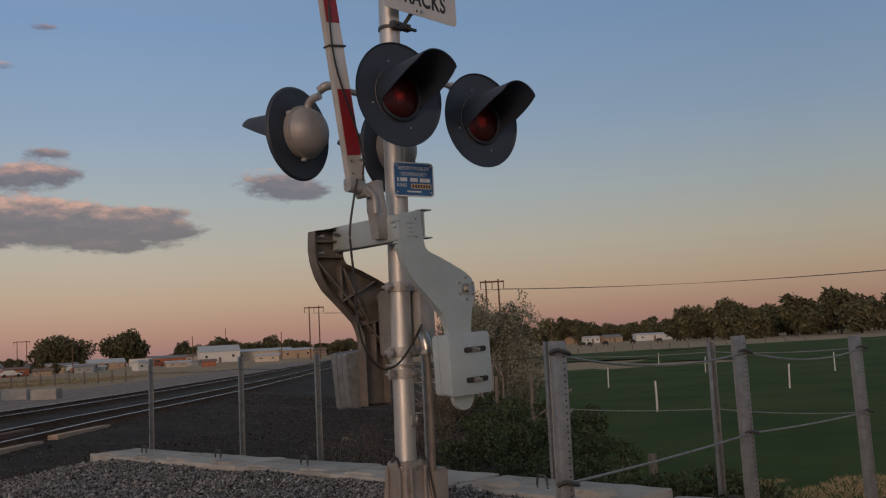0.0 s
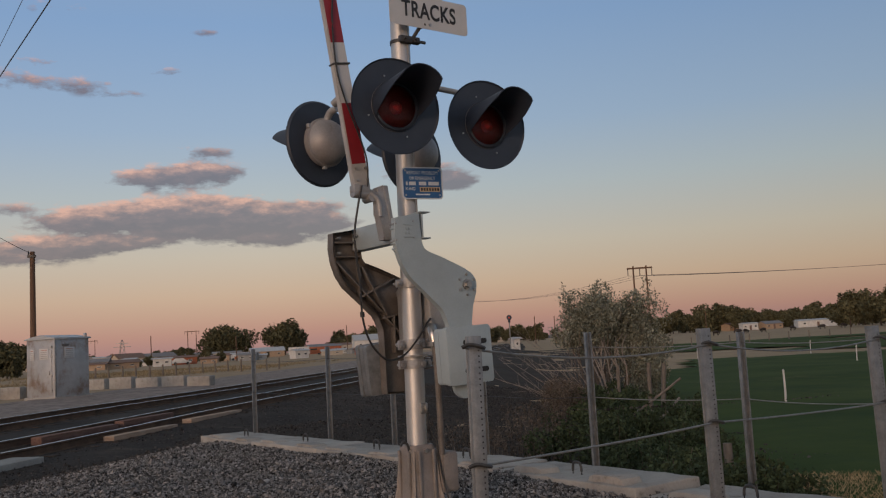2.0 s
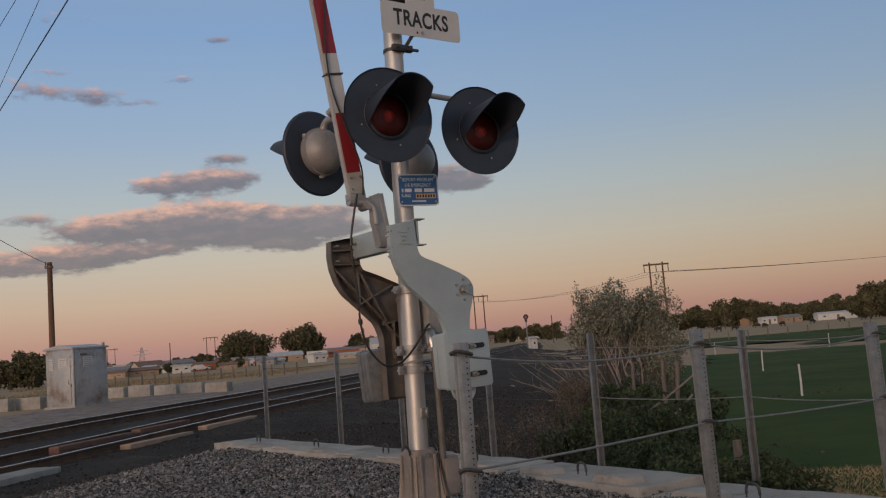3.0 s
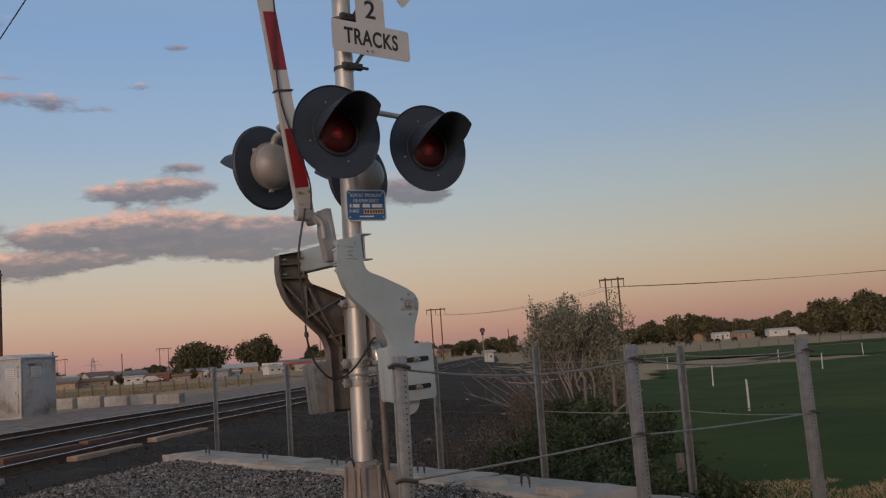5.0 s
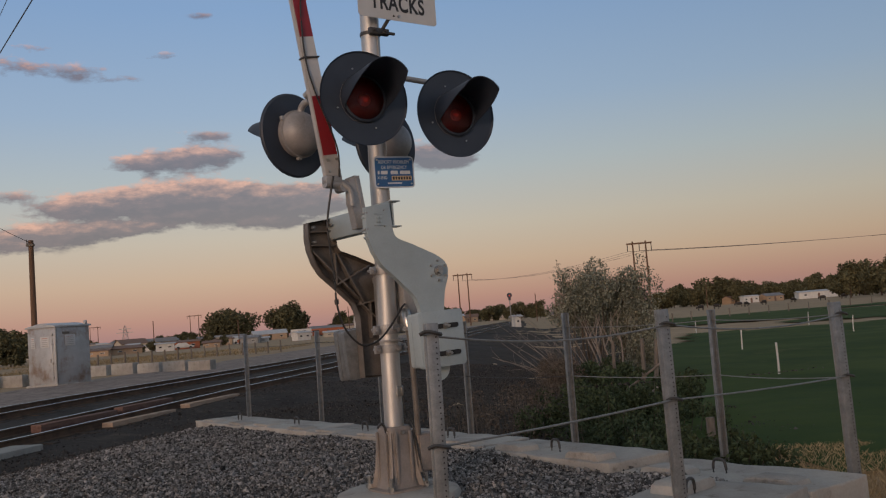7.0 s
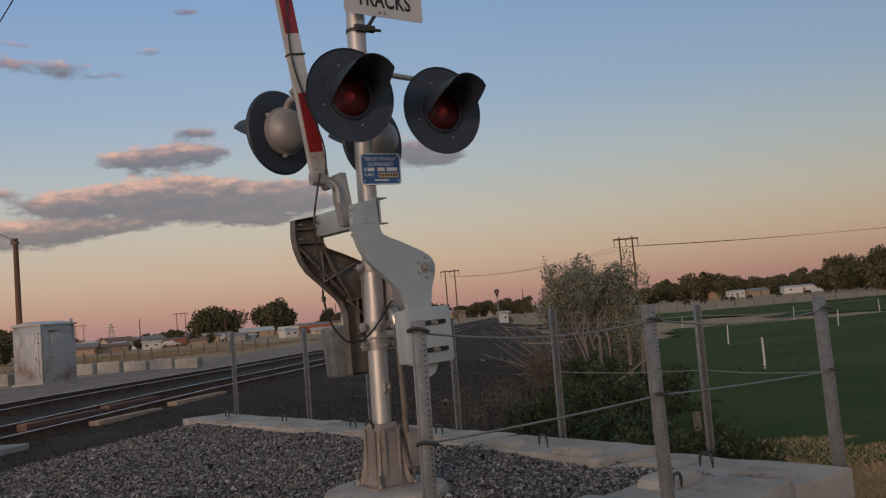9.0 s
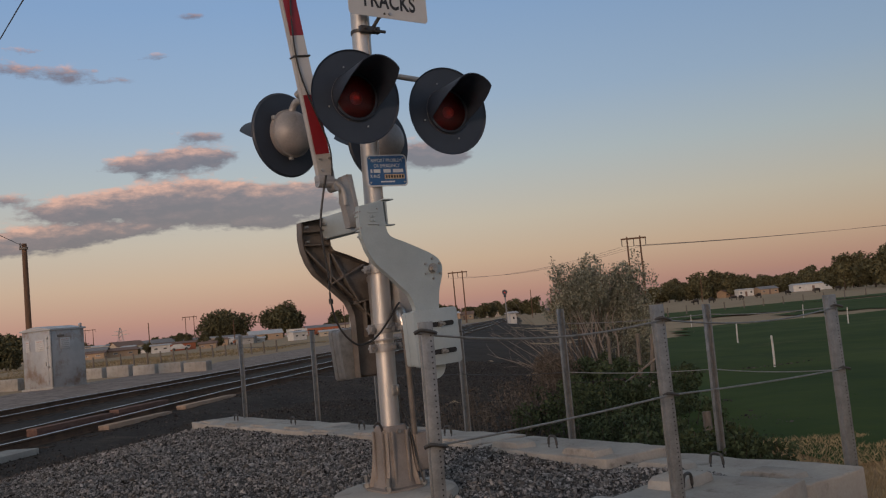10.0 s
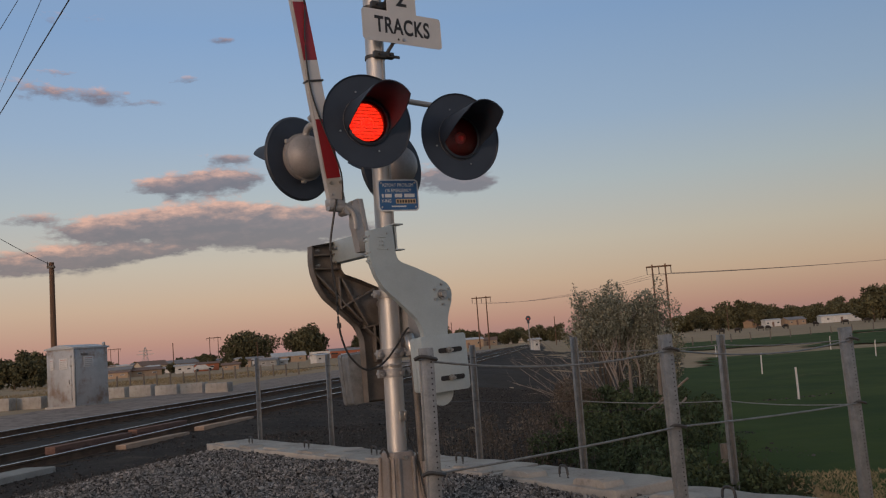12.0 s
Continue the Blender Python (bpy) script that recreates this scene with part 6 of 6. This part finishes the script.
def make_weeds(seed, x, y, z, rx, ry, h, count, size, leaf, label, stems=30):
    r2 = random.Random(seed)
    s = root("weed_patch", pose(x, y, z), label, "weeds", "weeds behind the blocks")
    blobs = []
    bm = bmesh.new()
    for k in range(stems):
        a, w = r2.uniform(0, 6.28), math.sqrt(r2.random())
        p = (rx * w * math.cos(a), ry * w * math.sin(a), h * r2.uniform(0.3, 0.95) * (1 - 0.4 * w * w))
        limb(bm, (p[0] * 0.85, p[1] * 0.85, -0.1), (p[0], p[1], p[2] + 0.06), 0.008, 0.003, 0.06, r2, 4, 4)
        q = r2.uniform(0.12, 0.28) * (h ** 0.5)
        blobs.append((p[0], p[1], p[2] * 0.8, q, q, q))
    tagged(part("undergrowth", bm, M["dry_weed"], s, "", 60), kind="stuff")
    v, f = leaf_cloud(seed, blobs, count, size, hang=-0.3)
    v[:, 2] = np.maximum(v[:, 2], 0.0)
    arrays("leaves", v, f, M[leaf], s)


for a in ((1, 3.25, 9.6, -1.0, 1.1, 1.5, 1.05, 6500, 0.034, "leaf_weed"), (2, 4.3, 9.6, -1.05, 1.2, 1.5, 1.1, 6500, 0.034, "leaf_weed"), (3, 3.1, 6.4, -0.9, 0.9, 1.2, 0.7, 5000, 0.03, "leaf_weed"),
          (4, 4.6, 13.0, -1.1, 1.8, 2.0, 1.3, 6500, 0.042, "leaf_weed"), (5, 2.85, 1.3, -0.5, 0.65, 0.5, 0.58, 6500, 0.024, "leaf_weed"),
          (7, 2.4, 1.9, -0.55, 0.5, 0.5, 0.58, 4200, 0.024, "leaf_weed"), (8, 3.0, 4.0, -0.85, 0.7, 0.9, 0.7, 4200, 0.028, "leaf_weed"), (12, 6.0, 21, -1.1, 1.8, 3.0, 1.2, 5500, 0.05, "leaf_weed")):
    make_weeds(*a, "tangled dark green weeds behind the concrete blocks")
for a in ((9, 4.9, 21.5, -1.0, 1.0, 1.4, 1.05, 1500, 0.03, "dry_weed"), (10, 2.2, 10.5, -0.9, 0.9, 1.4, 0.7, 700, 0.028, "dry_weed"), (11, 1.4, 9.5, -0.85, 0.9, 1.6, 0.55, 500, 0.025, "dry_weed"),
          (15, 4.3, 18.6, -0.9, 0.55, 0.6, 1.25, 2600, 0.03, "dry_weed"),
          (13, 2.6, 14.5, -0.95, 1.2, 2.5, 0.8, 900, 0.03, "dry_weed"), (14, 0.9, 12.5, -0.85, 1.0, 2.5, 0.5, 500, 0.025, "dry_weed")):
    make_weeds(*a, "dry brown weeds on the bank", 40)
for a0, d0, z0, a1, d1, z1 in ((13.2, 22, -0.75, 16.4, 21, 0.15), (14.2, 19, -0.9, 16.2, 20, -0.2), (13.6, 18, -0.8, 15.4, 18.5, -0.35)):
    bm = bmesh.new()
    limb(bm, place(a0, d0, z0), place(a1, d1, z1), 0.03, 0.024, 0.05, rng, 5, 6)
    tagged(part("fallen_rail", bm, M["twig"], None, "", 50), "pale fallen fence rail leaning in the weeds", "fence rail", "fallen fence rails")


def make_grass(name, spots, count, h, w, material, label, seed):
    rng3 = np.random.default_rng(seed)
    vs, fs, k = [], [], 0
    while k < count:
        x0, x1, y0, y1, ok = spots
        x, y = rng3.uniform(x0, x1), rng3.uniform(y0, y1)
        if not ok(x, y):
            continue
        z = ground_z(x, y) - 0.02
        a, hh = rng3.uniform(0, 6.28), h * rng3.uniform(0.5, 1.2)
        dx, dy = w * math.cos(a), w * math.sin(a)
        bx, by = rng3.normal(0, 0.35 * hh, 2)
        vs += [(x - dx, y - dy, z), (x + dx, y + dy, z), (x + bx * 0.4 + dx * 0.6, y + by * 0.4 + dy * 0.6, z + hh * 0.6), (x + bx, y + by, z + hh)]
        fs += [(4 * k, 4 * k + 1, 4 * k + 2), (4 * k, 4 * k + 2, 4 * k + 3)]
        k += 1
    tagged(arrays(name, vs, fs, M[material]), label, "grass", kind="stuff")


def dryness(x, y):
    w = 1.5 * noise.noise((x * 0.3, y * 0.3, 8.0))
    return beyond_wall(x, y) > 0.6 and math.hypot(x, y + 7) < 15.2 + 0.8 * w and x > 3.1 + 0.3 * w and noise.noise((x * 0.7, y * 0.7, 3)) > -0.3


make_grass("dry_grass", (2.8, 10.5, -5.0, 8.0, dryness), 80000, 0.12, 0.0028, "dry_grass", "dry straw-coloured grass below the blocks", 3)
make_grass("pasture_grass", (3, 22, 0, 26, lambda x, y: in_pasture(x, y)), 30000, 0.07, 0.006, "blades", "short green pasture grass", 4)
make_grass("verge_grass", (-60, 4, 34, 130, lambda x, y: off_track(x, y) < -21 and noise.noise((x * 0.08, y * 0.08, 5)) > -0.1), 20000, 0.3, 0.02, "verge", "dry grass on the verge across the tracks", 5)


def make_cow(az, d, turn):
    s = root("cow", pose(*place(az, d), 0, 0, turn), "dark brown cow grazing in the far pasture", "cow", "grazing cows")
    bm = bmesh.new()
    bmesh.ops.create_uvsphere(bm, u_segments=12, v_segments=8, radius=1, matrix=Matrix.Translation((0, 0, 1.0)) @ Matrix.Diagonal((0.95, 0.38, 0.42, 1)))
    part("torso", bm, M["cow"], s)
    for sx in (-0.65, 0.65):
        for sy in (-0.2, 0.2):
            bm = bmesh.new()
            rod(bm, (sx, sy, 0), (sx, sy, 0.9), 0.07, 0.1, 8)
            part("leg", bm, M["cow"], s)
    bm = bmesh.new()
    bmesh.ops.create_uvsphere(bm, u_segments=10, v_segments=6, radius=1, matrix=Matrix.Translation((1.15, 0, 0.75)) @ Matrix.Diagonal((0.22, 0.16, 0.32, 1)))
    part("head", bm, M["cow"], s)


for az, d, t in ((19.3, 265, 10), (20.6, 275, 160), (21.0, 270, 30), (22.0, 280, 200), (23.6, 290, 20), (25.2, 285, 170), (26.3, 290, 15), (18.4, 260, 190)):
    make_cow(az, d, t)


def make_hill():
    vs, fs = [], []
    for i in range(61):
        az = 8 + 1.0 * i
        h = 10 + 62 * math.exp(-((az - 33) / 7.5) ** 2) + 24 * math.exp(-((az - 50) / 9) ** 2) + 5 * noise.noise((az * 0.3, 0, 0))
        for k, f in enumerate((0.0, 0.55, 0.85, 1.0, 0.6)):
            x, y, _ = place(az, 2500 + 180 * k, 0)
            vs.append((x, y, -15 + (h + 15) * f + 3 * noise.noise((az, k, 2))))
    for i in range(60):
        for k in range(4):
            a = i * 5 + k
            fs.append((a, a + 5, a + 6, a + 1))
    tagged(arrays("hill", vs, fs, M["hill"], smooth=180), "far bare hill behind the woods", "hill", kind="structure")


make_hill()


# ---------------------------------------------------------------- what moves
# seconds and how far the slats stand open, in degrees
FLASH = {"left": [(10.5, 0), (10.6, 44), (10.7, 92), (10.8, 103), (11.3, 98), (11.4, 36), (11.5, 8), (11.6, 0), (11.7, 0), (11.8, 56), (11.9, 98), (12.0, 103)],
         "right": [(11.4, 0), (11.5, 46), (11.6, 92), (11.7, 92), (11.8, 26), (11.9, 0), (12.0, 0)]}


def motions():
    """The lamps blink by added slats, turned open and shut over a steady light."""
    for slat, side, zc in BLINK_SLATS:
        rows = [(0.0, pose(0, 0.024, zc))] + [(t, pose(0, 0.024, zc, a)) for t, a in FLASH[side]]
        walk(slat, rows)


motions()
